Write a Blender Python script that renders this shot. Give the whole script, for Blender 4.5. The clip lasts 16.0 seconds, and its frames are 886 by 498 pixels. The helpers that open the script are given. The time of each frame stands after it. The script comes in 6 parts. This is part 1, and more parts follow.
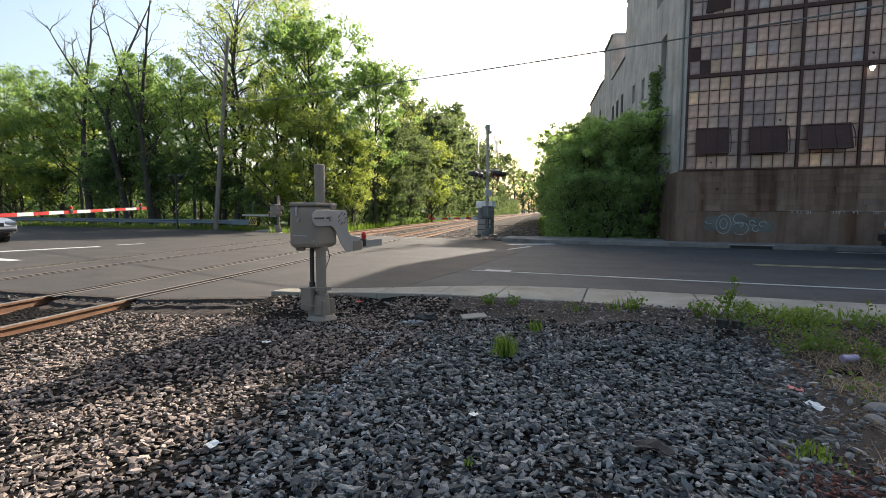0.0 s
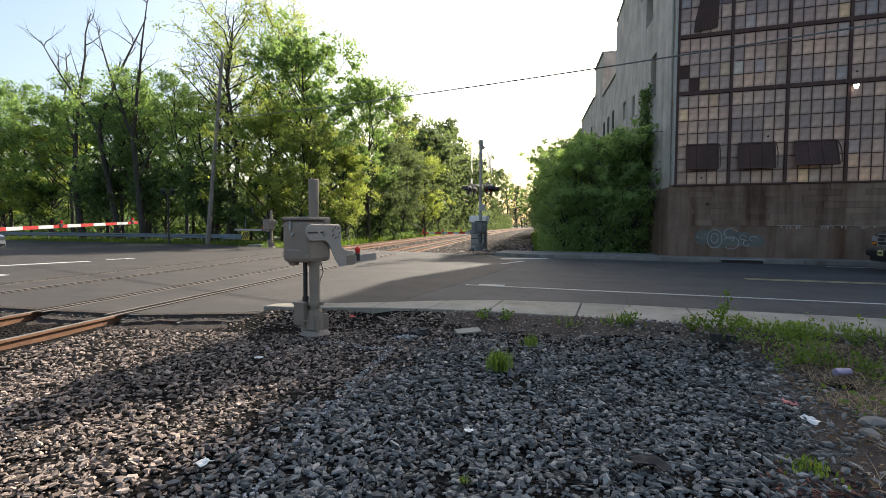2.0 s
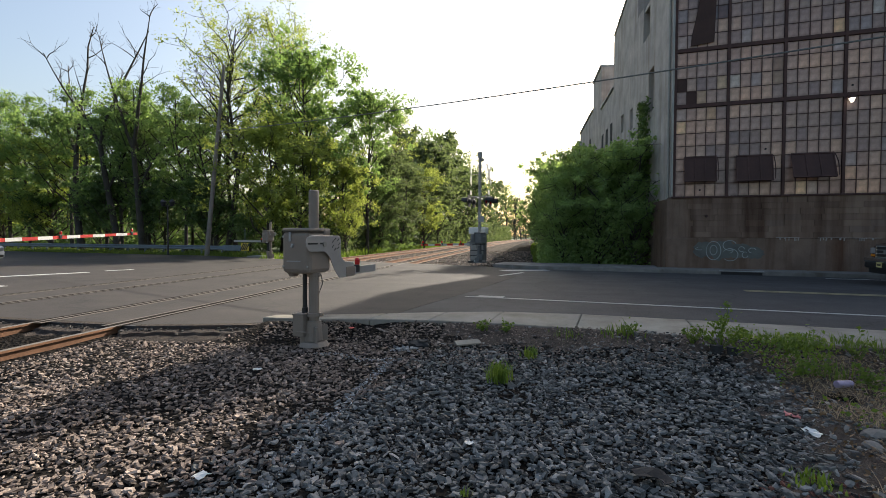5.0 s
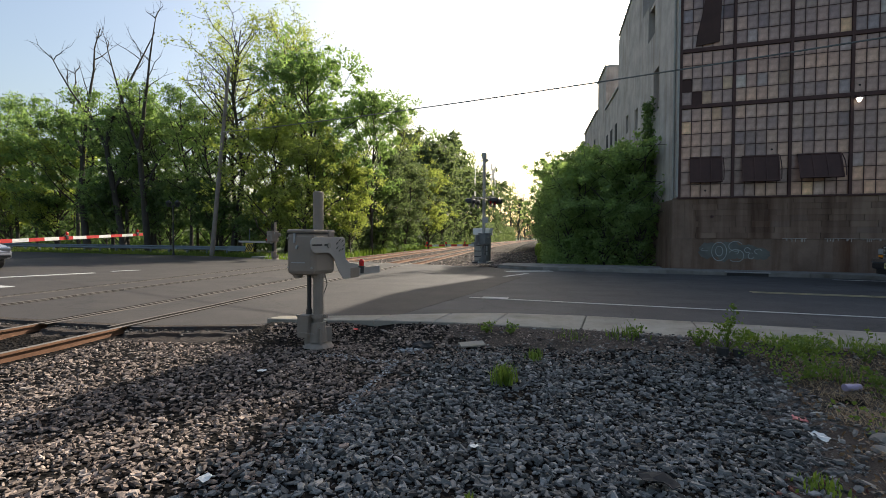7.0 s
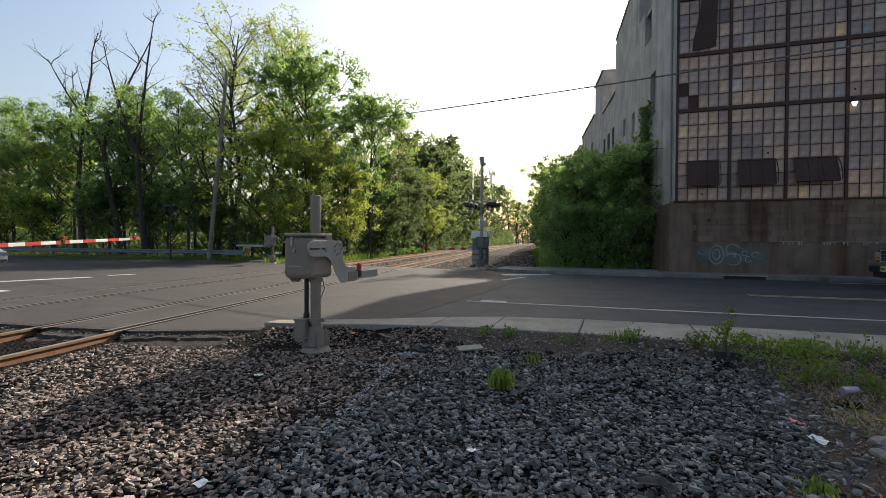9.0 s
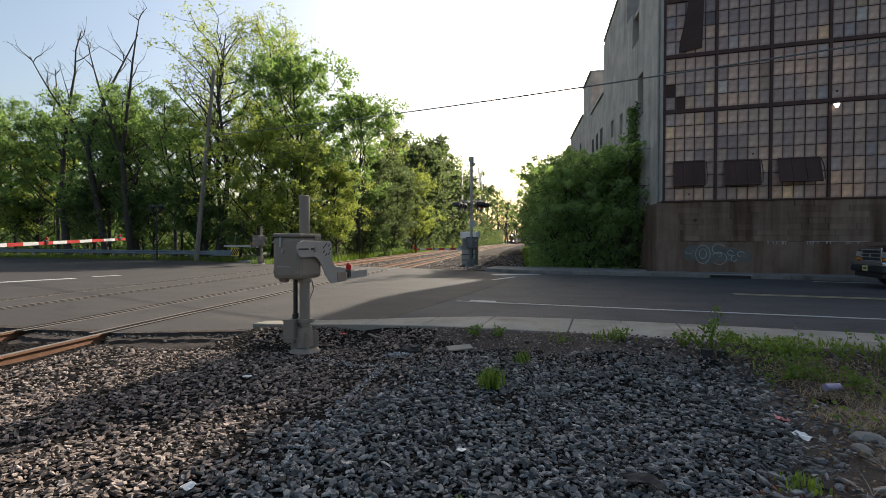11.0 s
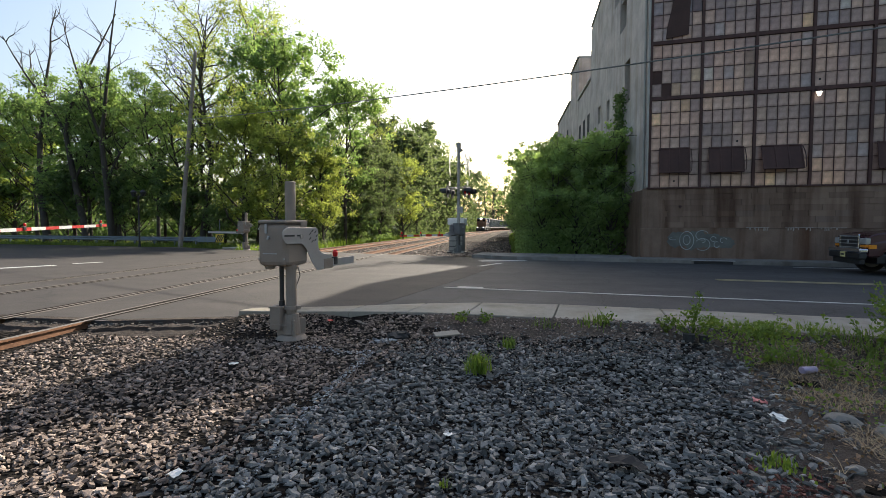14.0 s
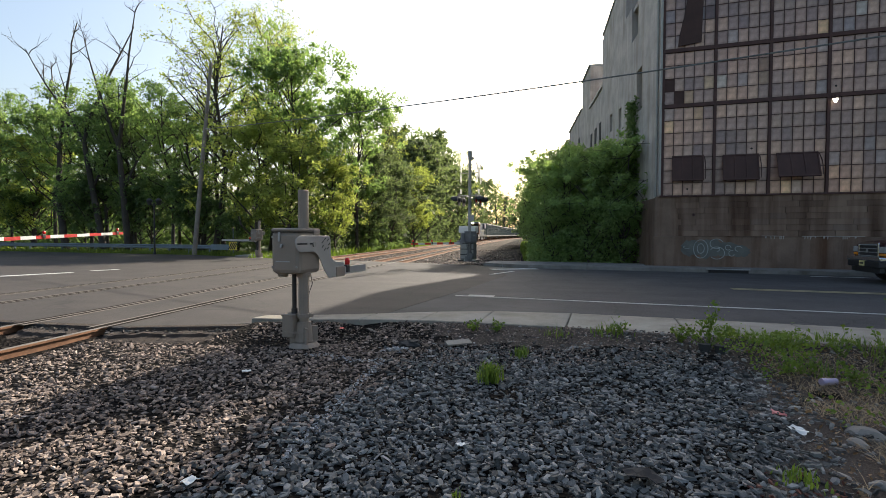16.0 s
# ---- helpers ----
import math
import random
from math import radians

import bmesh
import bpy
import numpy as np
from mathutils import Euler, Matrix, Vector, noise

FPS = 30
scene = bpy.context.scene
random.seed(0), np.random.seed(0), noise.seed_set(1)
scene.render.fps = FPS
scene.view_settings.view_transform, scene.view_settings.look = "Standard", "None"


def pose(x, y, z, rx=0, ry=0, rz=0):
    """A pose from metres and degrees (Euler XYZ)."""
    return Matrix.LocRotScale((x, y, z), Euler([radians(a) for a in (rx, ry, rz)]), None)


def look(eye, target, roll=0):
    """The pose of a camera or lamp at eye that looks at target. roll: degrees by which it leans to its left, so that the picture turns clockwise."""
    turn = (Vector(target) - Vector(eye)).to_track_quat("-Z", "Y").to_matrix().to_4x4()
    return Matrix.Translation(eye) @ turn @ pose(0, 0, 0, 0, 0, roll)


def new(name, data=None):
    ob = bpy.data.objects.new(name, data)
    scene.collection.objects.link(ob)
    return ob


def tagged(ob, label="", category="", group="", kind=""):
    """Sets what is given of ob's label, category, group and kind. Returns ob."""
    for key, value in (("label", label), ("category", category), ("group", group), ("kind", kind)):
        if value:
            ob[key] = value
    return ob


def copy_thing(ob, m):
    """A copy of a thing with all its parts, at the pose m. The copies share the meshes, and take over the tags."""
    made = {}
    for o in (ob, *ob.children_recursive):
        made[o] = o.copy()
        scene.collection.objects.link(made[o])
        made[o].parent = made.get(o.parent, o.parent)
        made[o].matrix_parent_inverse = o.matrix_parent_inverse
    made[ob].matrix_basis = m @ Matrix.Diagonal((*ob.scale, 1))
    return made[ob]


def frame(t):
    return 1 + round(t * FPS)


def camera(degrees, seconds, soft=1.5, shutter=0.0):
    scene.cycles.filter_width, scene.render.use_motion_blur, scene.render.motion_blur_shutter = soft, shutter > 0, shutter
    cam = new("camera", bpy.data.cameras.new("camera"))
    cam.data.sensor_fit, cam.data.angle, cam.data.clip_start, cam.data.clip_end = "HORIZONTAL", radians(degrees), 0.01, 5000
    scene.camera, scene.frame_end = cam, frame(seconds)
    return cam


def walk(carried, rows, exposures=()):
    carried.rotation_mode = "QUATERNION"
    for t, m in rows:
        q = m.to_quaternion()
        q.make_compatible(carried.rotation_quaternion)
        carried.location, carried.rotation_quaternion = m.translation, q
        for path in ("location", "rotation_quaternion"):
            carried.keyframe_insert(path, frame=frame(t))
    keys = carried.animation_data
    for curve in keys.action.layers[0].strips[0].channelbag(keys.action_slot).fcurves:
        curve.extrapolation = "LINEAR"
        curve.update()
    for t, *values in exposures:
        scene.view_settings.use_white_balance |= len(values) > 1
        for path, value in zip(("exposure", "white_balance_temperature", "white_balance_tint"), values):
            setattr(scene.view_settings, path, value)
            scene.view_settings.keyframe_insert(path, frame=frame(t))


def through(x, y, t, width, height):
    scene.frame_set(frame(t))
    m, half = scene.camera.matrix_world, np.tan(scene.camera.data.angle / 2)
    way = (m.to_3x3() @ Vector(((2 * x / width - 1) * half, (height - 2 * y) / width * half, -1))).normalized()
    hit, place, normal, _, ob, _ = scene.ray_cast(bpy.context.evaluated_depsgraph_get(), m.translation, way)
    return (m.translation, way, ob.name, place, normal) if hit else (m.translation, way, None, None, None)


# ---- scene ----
import itertools

# ---- camera ----
cam = camera(84.7, 16.0, soft=0.6)
walk(cam, [
    (0.0, pose(0.0000, -0.0000, 1.4000, 85.454, -0.192, 10.511)),
    (0.5, pose(-0.0020, -0.0035, 1.4027, 85.552, -0.201, 10.191)),
    (1.0, pose(-0.0038, -0.0051, 1.3976, 86.047, -0.219, 10.015)),
    (1.5, pose(-0.0081, -0.0037, 1.3993, 86.640, -0.233, 9.926)),
    (2.0, pose(-0.0121, 0.0006, 1.3973, 87.175, -0.224, 9.711)),
    (2.5, pose(-0.0173, -0.0013, 1.3953, 87.619, -0.266, 9.503)),
    (3.0, pose(-0.0176, -0.0002, 1.3922, 87.983, -0.248, 9.373)),
    (3.5, pose(-0.0226, -0.0000, 1.3952, 88.169, -0.257, 9.331)),
    (4.0, pose(-0.0195, -0.0024, 1.3924, 88.307, -0.285, 9.294)),
    (6.5, pose(-0.0227, -0.0055, 1.3966, 88.711, -0.288, 10.202)),
    (7.0, pose(-0.0253, 0.0056, 1.4055, 88.599, -0.309, 10.094)),
    (7.5, pose(-0.0122, 0.0151, 1.4012, 88.549, -0.284, 9.866)),
    (8.0, pose(-0.0096, 0.0020, 1.4045, 88.452, -0.235, 9.814)),
    (8.5, pose(-0.0160, 0.0097, 1.4044, 88.645, -0.234, 9.674)),
    (9.0, pose(-0.0217, 0.0117, 1.4026, 89.040, -0.244, 9.853)),
    (11.5, pose(-0.0202, 0.0058, 1.4044, 89.007, -0.121, 8.138)),
    (12.0, pose(-0.0202, 0.0035, 1.4068, 88.638, -0.108, 7.710)),
    (12.5, pose(-0.0179, -0.0022, 1.4097, 88.170, -0.119, 7.457)),
    (13.0, pose(-0.0229, 0.0042, 1.4106, 87.773, -0.130, 7.135)),
    (13.5, pose(-0.0172, 0.0059, 1.4055, 87.587, -0.131, 7.051)),
    (14.0, pose(-0.0168, 0.0041, 1.4095, 87.426, -0.156, 7.134)),
    (14.5, pose(-0.0286, 0.0076, 1.4089, 87.581, -0.169, 7.194)),
    (15.0, pose(-0.0312, 0.0007, 1.4121, 87.873, -0.176, 7.493)),
    (15.5, pose(-0.0320, 0.0017, 1.4127, 88.135, -0.212, 7.892)),
    (16.0, pose(-0.0297, 0.0036, 1.4128, 88.369, -0.206, 8.420)),
], exposures=[(0.0, 1.35), (1.5, 1.35), (3.5, 1.03), (4.2, 0.99), (6.5, 0.93), (9.0, 0.86), (11.5, 0.84), (12.5, 0.90), (13.5, 1.07), (14.5, 1.25), (15.5, 1.23), (16.0, 1.15)])

# ---- world, sun, exposure ----
SUN_DX, SUN_DY = 0.60, 1.55          # a shadow's shift per metre of height, towards -x and -y
SUN_EL = math.atan2(1, math.hypot(SUN_DX, SUN_DY))
SUN_AZ = math.atan2(SUN_DX, SUN_DY)
world = bpy.data.worlds.new("sky")
scene.world = world
world.use_nodes = True
wn = world.node_tree
sky = wn.nodes.new("ShaderNodeTexSky")
sky.sky_type = "NISHITA"
sky.sun_disc = False
sky.sun_elevation = SUN_EL
sky.sun_rotation = SUN_AZ
sky.dust_density = 4.0
sky.air_density = 1.2
wn.nodes["Background"].inputs[1].default_value = 0.11
wn.links.new(sky.outputs[0], wn.nodes["Background"].inputs[0])
sun = new("sun", bpy.data.lights.new("sun", "SUN"))
sun.data.energy, sun.data.angle, sun.data.color = 4.8, radians(0.6), (1.0, 0.91, 0.78)
sun.matrix_world = look((0, 0, 50), (-SUN_DX, -SUN_DY, 49))

# ---- materials ----


class Mat:
    """A node material with a Principled shader and a few shortcuts."""

    def __init__(self, name, rough=0.7, metal=0.0, spec=0.5):
        self.m = bpy.data.materials.new(name)
        self.m.use_nodes = True
        self.t = self.m.node_tree
        self.b = self.t.nodes["Principled BSDF"]
        self.b.inputs["Roughness"].default_value = rough
        self.b.inputs["Metallic"].default_value = metal
        self.b.inputs["Specular IOR Level"].default_value = spec
        self.coord = self.t.nodes.new("ShaderNodeTexCoord")

    def node(self, kind, **values):
        n = self.t.nodes.new(kind)
        for k, v in values.items():
            n.inputs[k.replace("_", " ")].default_value = v
        return n

    def link(self, a, b):
        self.t.links.new(a, b)

    def noise(self, scale, detail=5.0, rough=0.6, space="Object", stretch=None):
        n = self.node("ShaderNodeTexNoise", Scale=scale, Detail=detail, Roughness=rough)
        src = self.coord.outputs[space]
        if stretch:
            mp = self.node("ShaderNodeMapping")
            mp.inputs["Scale"].default_value = stretch
            self.link(src, mp.inputs[0])
            src = mp.outputs[0]
        self.link(src, n.inputs["Vector"])
        return n.outputs["Fac"]

    def ramp(self, fac, stops):
        r = self.node("ShaderNodeValToRGB")
        while len(r.color_ramp.elements) < len(stops):
            r.color_ramp.elements.new(0.5)
        for e, (p, c) in zip(r.color_ramp.elements, stops):
            e.position, e.color = p, (*c, 1) if len(c) == 3 else c
        self.link(fac, r.inputs[0])
        return r.outputs[0]

    def mix(self, fac, a, b, how="MIX"):
        n = self.t.nodes.new("ShaderNodeMix")
        n.data_type, n.blend_type = "RGBA", how
        for v, k in ((fac, 0), (a, 6), (b, 7)):
            if isinstance(v, (int, float)):
                n.inputs[k].default_value = v
            elif isinstance(v, tuple):
                n.inputs[k].default_value = (*v, 1)
            else:
                self.link(v, n.inputs[k])
        return n.outputs[2]

    def colour(self, c):
        if isinstance(c, tuple):
            self.b.inputs["Base Color"].default_value = (*c, 1)
        else:
            self.link(c, self.b.inputs["Base Color"])
        return self

    def bump(self, fac, strength=0.4, dist=0.01):
        n = self.node("ShaderNodeBump", Strength=strength, Distance=dist)
        self.link(fac, n.inputs["Height"])
        self.link(n.outputs[0], self.b.inputs["Normal"])
        return self


def simple(name, colour, rough=0.6, metal=0.0, vary=0.25, scale=8.0, bump=0.15, dist=0.004):
    """A plain surface with soft stains at one scale and grain at another."""
    m = Mat(name, rough, metal)
    low = tuple(c * (1 - vary) for c in colour)
    high = tuple(min(1, c * (1 + vary)) for c in colour)
    a = m.ramp(m.noise(scale * 0.25, 4), [(0.3, low), (0.7, high)])
    grain = m.noise(scale * 9, 3)
    m.colour(m.mix(0.35, a, m.ramp(grain, [(0.3, low), (0.7, high)])))
    m.bump(grain, bump, dist)
    return m.m


def leaf_material(name, dark, light, through=0.62):
    m = Mat(name, 0.55, 0, 0.3)
    geo = m.node("ShaderNodeNewGeometry")
    c1 = m.ramp(geo.outputs["Random Per Island"], [(0.0, dark), (0.55, tuple((a + b) / 2 for a, b in zip(dark, light))), (1.0, light)])
    c2 = m.ramp(m.noise(0.35, 3), [(0.3, tuple(c * 0.75 for c in dark)), (0.7, light)])
    col = m.mix(0.4, c1, c2)
    m.colour(col)
    tr = m.node("ShaderNodeBsdfTranslucent")
    m.link(m.mix(0.5, col, m.mix(1.0, col, (3.0, 2.8, 1.3), "MULTIPLY")), tr.inputs[0])
    gain = m.node("ShaderNodeMixShader")
    gain.inputs[0].default_value = through
    m.link(m.b.outputs[0], gain.inputs[1])
    m.link(tr.outputs[0], gain.inputs[2])
    m.link(gain.outputs[0], m.t.nodes["Material Output"].inputs[0])
    return m.m


def stone_material(name, stops, grain=70, rough=0.85):
    m = Mat(name, rough, 0, 0.35)
    geo = m.node("ShaderNodeNewGeometry")
    base = m.ramp(geo.outputs["Random Per Island"], stops)
    speck = m.noise(grain, 5)
    base = m.mix(0.5, base, m.mix(1.0, base, m.ramp(speck, [(0.3, (0.5, 0.5, 0.5)), (0.7, (1, 1, 1))]), "MULTIPLY"))
    m.colour(base)
    m.bump(speck, 0.7, 0.006)
    return m.m


def ballast_ground(name, c0, c1, c2, scale):
    """Crushed stone too far off to tell apart."""
    m = Mat(name, 0.95, 0, 0.05)
    v = m.node("ShaderNodeTexVoronoi", Scale=scale)
    m.link(m.coord.outputs["Object"], v.inputs["Vector"])
    stone = m.ramp(v.outputs["Color"], [(0.1, c0), (0.5, c1), (0.95, c2)])
    patch = m.ramp(m.noise(0.5, 5), [(0.3, (0.7, 0.66, 0.62)), (0.7, (1, 1, 1))])
    m.colour(m.mix(0.7, stone, patch, "MULTIPLY"))
    m.bump(v.outputs["Distance"], 0.9, 0.04)
    return m.m


def asphalt_material(name, tone, warm):
    m = Mat(name, 0.82, 0, 0.4)
    fine = m.noise(160, 3)
    base = m.ramp(fine, [(0.3, tuple(tone * 0.75 * w for w in warm)), (0.7, tuple(tone * 1.25 * w for w in warm))])
    wear = m.ramp(m.noise(0.8, 8, 0.72), [(0.32, (0.55, 0.54, 0.54)), (0.68, (1.2, 1.17, 1.13))])
    streak = m.ramp(m.noise(0.6, 4, 0.5, "Object", (0.12, 2.2, 1)), [(0.35, (0.8, 0.8, 0.8)), (0.65, (1.05, 1.05, 1.05))])
    col = m.mix(1.0, m.mix(1.0, base, wear, "MULTIPLY"), streak, "MULTIPLY")
    cr = m.node("ShaderNodeTexVoronoi", Scale=0.55)
    cr.feature = "DISTANCE_TO_EDGE"
    wob = m.mix(0.25, m.coord.outputs["Object"], m.node_noise_colour(2.5))
    m.link(wob, cr.inputs["Vector"])
    crack = m.ramp(cr.outputs["Distance"], [(0.0, (0.45, 0.45, 0.45)), (0.012, (1, 1, 1))])
    m.colour(m.mix(0.8, col, crack, "MULTIPLY"))
    m.bump(fine, 0.35, 0.004)
    return m.m


def _noise_colour(self, scale):
    n = self.node("ShaderNodeTexNoise", Scale=scale, Detail=3.0)
    self.link(self.coord.outputs["Object"], n.inputs["Vector"])
    return n.outputs["Color"]


Mat.node_noise_colour = _noise_colour


def concrete_material(name, tone, stain=(0.5, 0.42, 0.36), scale=1.0, down=True):
    """Weathered concrete: mottled, with streaks that run down."""
    m = Mat(name, 0.88, 0, 0.3)
    a = m.ramp(m.noise(0.8 * scale, 7, 0.65), [(0.3, tuple(c * 0.7 for c in tone)), (0.7, tuple(min(1, c * 1.2) for c in tone))])
    st = m.noise(1.3 * scale, 6, 0.6, "Object", (1.6, 1.6, 0.12) if down else None)
    b = m.mix(m.ramp(st, [(0.45, (0, 0, 0)), (0.72, (1, 1, 1))]), a, m.mix(1.0, a, stain, "MULTIPLY"))
    grain = m.noise(45 * scale, 4)
    m.colour(m.mix(0.25, b, m.mix(1.0, b, m.ramp(grain, [(0.3, (0.5, 0.5, 0.5)), (0.7, (1.2, 1.2, 1.2))]), "MULTIPLY")))
    m.bump(m.noise(14 * scale, 8), 0.4, 0.02)
    return m.m


M = {}
# soil kept near-black: the shade in gaps between stones put into its colour
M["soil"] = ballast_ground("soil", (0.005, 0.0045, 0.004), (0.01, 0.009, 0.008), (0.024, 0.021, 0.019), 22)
M["far_grass"] = simple("rough_grass", (0.055, 0.075, 0.025), 0.9, 0, 0.4, 3, 0.6, 0.05)
M["dirt"] = simple("dry_dirt", (0.05, 0.036, 0.027), 0.95, 0, 0.5, 9, 0.9, 0.03)
# the road is tinted blue for shade, the apron warm for sunlight
M["asphalt"] = asphalt_material("asphalt", 0.052, (0.97, 1.0, 1.06))
M["asphalt_old"] = asphalt_material("sunlit_worn_asphalt", 0.034, (1.12, 0.96, 0.86))
M["slab_far"] = concrete_material("grey_pavement", (0.2, 0.19, 0.175), (0.7, 0.66, 0.6), 1.5, False)
M["slab"] = concrete_material("pavement_concrete", (0.28, 0.262, 0.222), (0.7, 0.66, 0.6), 1.5, False)
M["paint"] = simple("road_paint", (0.42, 0.42, 0.405), 0.7, 0, 0.25, 10)
M["paint_y"] = simple("yellow_paint", (0.3, 0.255, 0.14), 0.7, 0, 0.3, 10)
M["ballast"] = ballast_ground("track_ballast", (0.02, 0.017, 0.014), (0.06, 0.05, 0.042), (0.12, 0.1, 0.085), 8)
# one gravel in two copies: grey for building shade, warm brown for sun
M["stone_dark"] = stone_material("shaded_crushed_stone", [(0.0, (0.022, 0.022, 0.021)), (0.25, (0.075, 0.075, 0.071)), (0.6, (0.15, 0.149, 0.141)), (0.9, (0.23, 0.226, 0.214)), (1.0, (0.37, 0.355, 0.33))])
M["stone_brown"] = stone_material("sunlit_brown_crushed_stone", [(0.0, (0.05, 0.038, 0.031)), (0.25, (0.14, 0.106, 0.086)), (0.6, (0.24, 0.184, 0.15)), (0.9, (0.32, 0.25, 0.206)), (1.0, (0.48, 0.39, 0.33))])
M["rust"] = simple("rusted_steel", (0.175, 0.085, 0.044), 0.8, 0.2, 0.5, 12, 0.4, 0.004)
M["rail_top"] = simple("worn_rail_head", (0.13, 0.112, 0.096), 0.8, 0.1, 0.25, 10)
M["groove"] = simple("near_black_groove", (0.016, 0.0135, 0.011), 1.0, 0, 0.3, 10, 0.5, 0.01)
M["groove"].node_tree.nodes["Principled BSDF"].inputs["Specular IOR Level"].default_value = 0.05
M["tie"] = simple("weathered_timber", (0.07, 0.055, 0.045), 0.9, 0, 0.5, 10, 0.5, 0.01)
M["galv"] = simple("galvanised_steel", (0.3, 0.29, 0.265), 0.55, 0.3, 0.2, 10, 0.1)
M["alu"] = simple("weathered_aluminium", (0.215, 0.175, 0.14), 0.65, 0.0, 0.16, 9, 0.08)
M["alu_bright"] = simple("clean_aluminium", (0.36, 0.35, 0.335), 0.5, 0.4, 0.1, 9, 0.05)
M["box_grey"] = simple("grey_painted_metal", (0.3, 0.3, 0.29), 0.6, 0.1, 0.25, 6)
# darker copy of the grey metal, backlit shade put into its colour
M["dark_grey"] = simple("backlit_dark_grey_metal", (0.13, 0.13, 0.125), 0.6, 0.1, 0.4, 6)
M["dull_black"] = simple("dull_black_sheet", (0.018, 0.018, 0.019), 0.95, 0.0, 0.3, 8)
M["black"] = simple("black_painted_metal", (0.02, 0.02, 0.021), 0.5, 0.1, 0.3, 8)
M["rubber"] = simple("black_rubber", (0.025, 0.025, 0.025), 0.8, 0, 0.3, 8)
M["red_paint"] = simple("red_reflective_sheeting", (0.5, 0.03, 0.025), 0.5, 0, 0.15, 6)
M["white_paint"] = simple("white_reflective_sheeting", (0.7, 0.69, 0.65), 0.5, 0, 0.12, 6)
M["yellow"] = simple("yellow_sheeting", (0.6, 0.42, 0.04), 0.5, 0, 0.15, 6)
M["rail_blue"] = simple("guardrail_steel", (0.14, 0.175, 0.215), 0.45, 0.3, 0.2, 6)
M["wood_pole"] = simple("weathered_pole_wood", (0.2, 0.17, 0.145), 0.9, 0, 0.3, 9, 0.6, 0.01)
M["bark"] = simple("bark", (0.05, 0.042, 0.034), 0.95, 0, 0.4, 5, 0.8, 0.02)
M["bark_pale"] = simple("pale_bark", (0.07, 0.06, 0.05), 0.95, 0, 0.35, 5, 0.8, 0.02)
M["leaf"] = leaf_material("spring_leaves", (0.071, 0.131, 0.052), (0.198, 0.286, 0.120))
M["leaf_yellow"] = leaf_material("young_yellow_leaves", (0.119, 0.161, 0.043), (0.286, 0.341, 0.107))
# darker leaf copy that carries the shade inside the wood
M["leaf_deep"] = leaf_material("shaded_deep_green_leaves", (0.047, 0.083, 0.036), (0.125, 0.186, 0.079), 0.5)
# paler than real leaves, to make up for light the thicket lacks
M["leaf_brush"] = leaf_material("brightened_brush_leaves", (0.125, 0.205, 0.078), (0.270, 0.370, 0.157), 0.55)
M["leaf_far"] = leaf_material("hazy_leaves", (0.045, 0.064, 0.045), (0.090, 0.116, 0.081), 0.15)
# leaf copied darker, the dense shading of trackside crowns put into its colour
M["leaf_track"] = leaf_material("shaded_olive_leaves", (0.048, 0.074, 0.040), (0.119, 0.158, 0.083), 0.5)
M["weed"] = leaf_material("weed_leaves", (0.058, 0.106, 0.019), (0.154, 0.220, 0.043), 0.4)
M["verge"] = leaf_material("verge_grass", (0.058, 0.096, 0.022), (0.141, 0.186, 0.050))
M["straw"] = leaf_material("dry_straw", (0.2, 0.15, 0.09), (0.36, 0.29, 0.2), 0.2)
M["wall"] = concrete_material("weathered_render", (0.5, 0.445, 0.4), (0.74, 0.69, 0.65))
M["base_wall"] = concrete_material("stained_concrete", (0.175, 0.12, 0.088), (0.5, 0.36, 0.27))
M["frame"] = simple("rusty_window_steel", (0.07, 0.034, 0.03), 0.8, 0.1, 0.4, 10, 0.3)
# near-black, for the unlit depth behind openings and in slots
M["dark"] = simple("unlit_interior", (0.02, 0.019, 0.018), 0.9)
M["tarp"] = simple("rusty_sheet_metal", (0.055, 0.026, 0.021), 0.75, 0.15, 0.4, 5, 0.3)

# ---- mesh helpers ----
U = Vector((math.cos(radians(-9.63)), math.sin(radians(-9.63)), 0))     # along the road, to the east
N = Vector((-U.y, U.x, 0))                                              # across the road, to the north
ROAD = Matrix(((U.x, N.x, 0, 0), (U.y, N.y, 0, 0), (0, 0, 1, 0), (0, 0, 0, 1)))
CORNER = Vector((6.0, 21.8, 0))                                         # the factory's front corner


def road_point(s, w, z=0.0):
    return U * s + N * w + Vector((0, 0, z))


def mesh_object(name, bm, material, smooth=False):
    me = bpy.data.meshes.new(name)
    bm.to_mesh(me)
    bm.free()
    for m in (material if isinstance(material, (list, tuple)) else [material]):
        me.materials.append(M[m])
    if smooth:
        me.polygons.foreach_set("use_smooth", [True] * len(me.polygons))
    return new(name, me)


def part(name, bm, material, parent, label="", smooth=False):
    ob = mesh_object(name, bm, material, smooth)
    ob.parent = parent
    if label:
        tagged(ob, label)
    return ob


def thing(name, m, label, category, group="", kind=""):
    ob = new(name)
    ob.matrix_basis = m
    return tagged(ob, label, category, group, kind)


def add_box(bm, size, at=(0, 0, 0), turn=(0, 0, 0), bevel=0.0, mat=0):
    m = pose(*at, *turn) @ Matrix.Diagonal((*size, 1))
    got = bmesh.ops.create_cube(bm, size=1, matrix=m)
    faces = {f for v in got["verts"] for f in v.link_faces}
    for f in faces:
        f.material_index = mat
    if bevel:
        edges = list({e for f in faces for e in f.edges})
        done = bmesh.ops.bevel(bm, geom=edges, offset=bevel, segments=2, affect="EDGES", profile=0.5)
        for f in done["faces"]:
            f.material_index = mat
    return bm


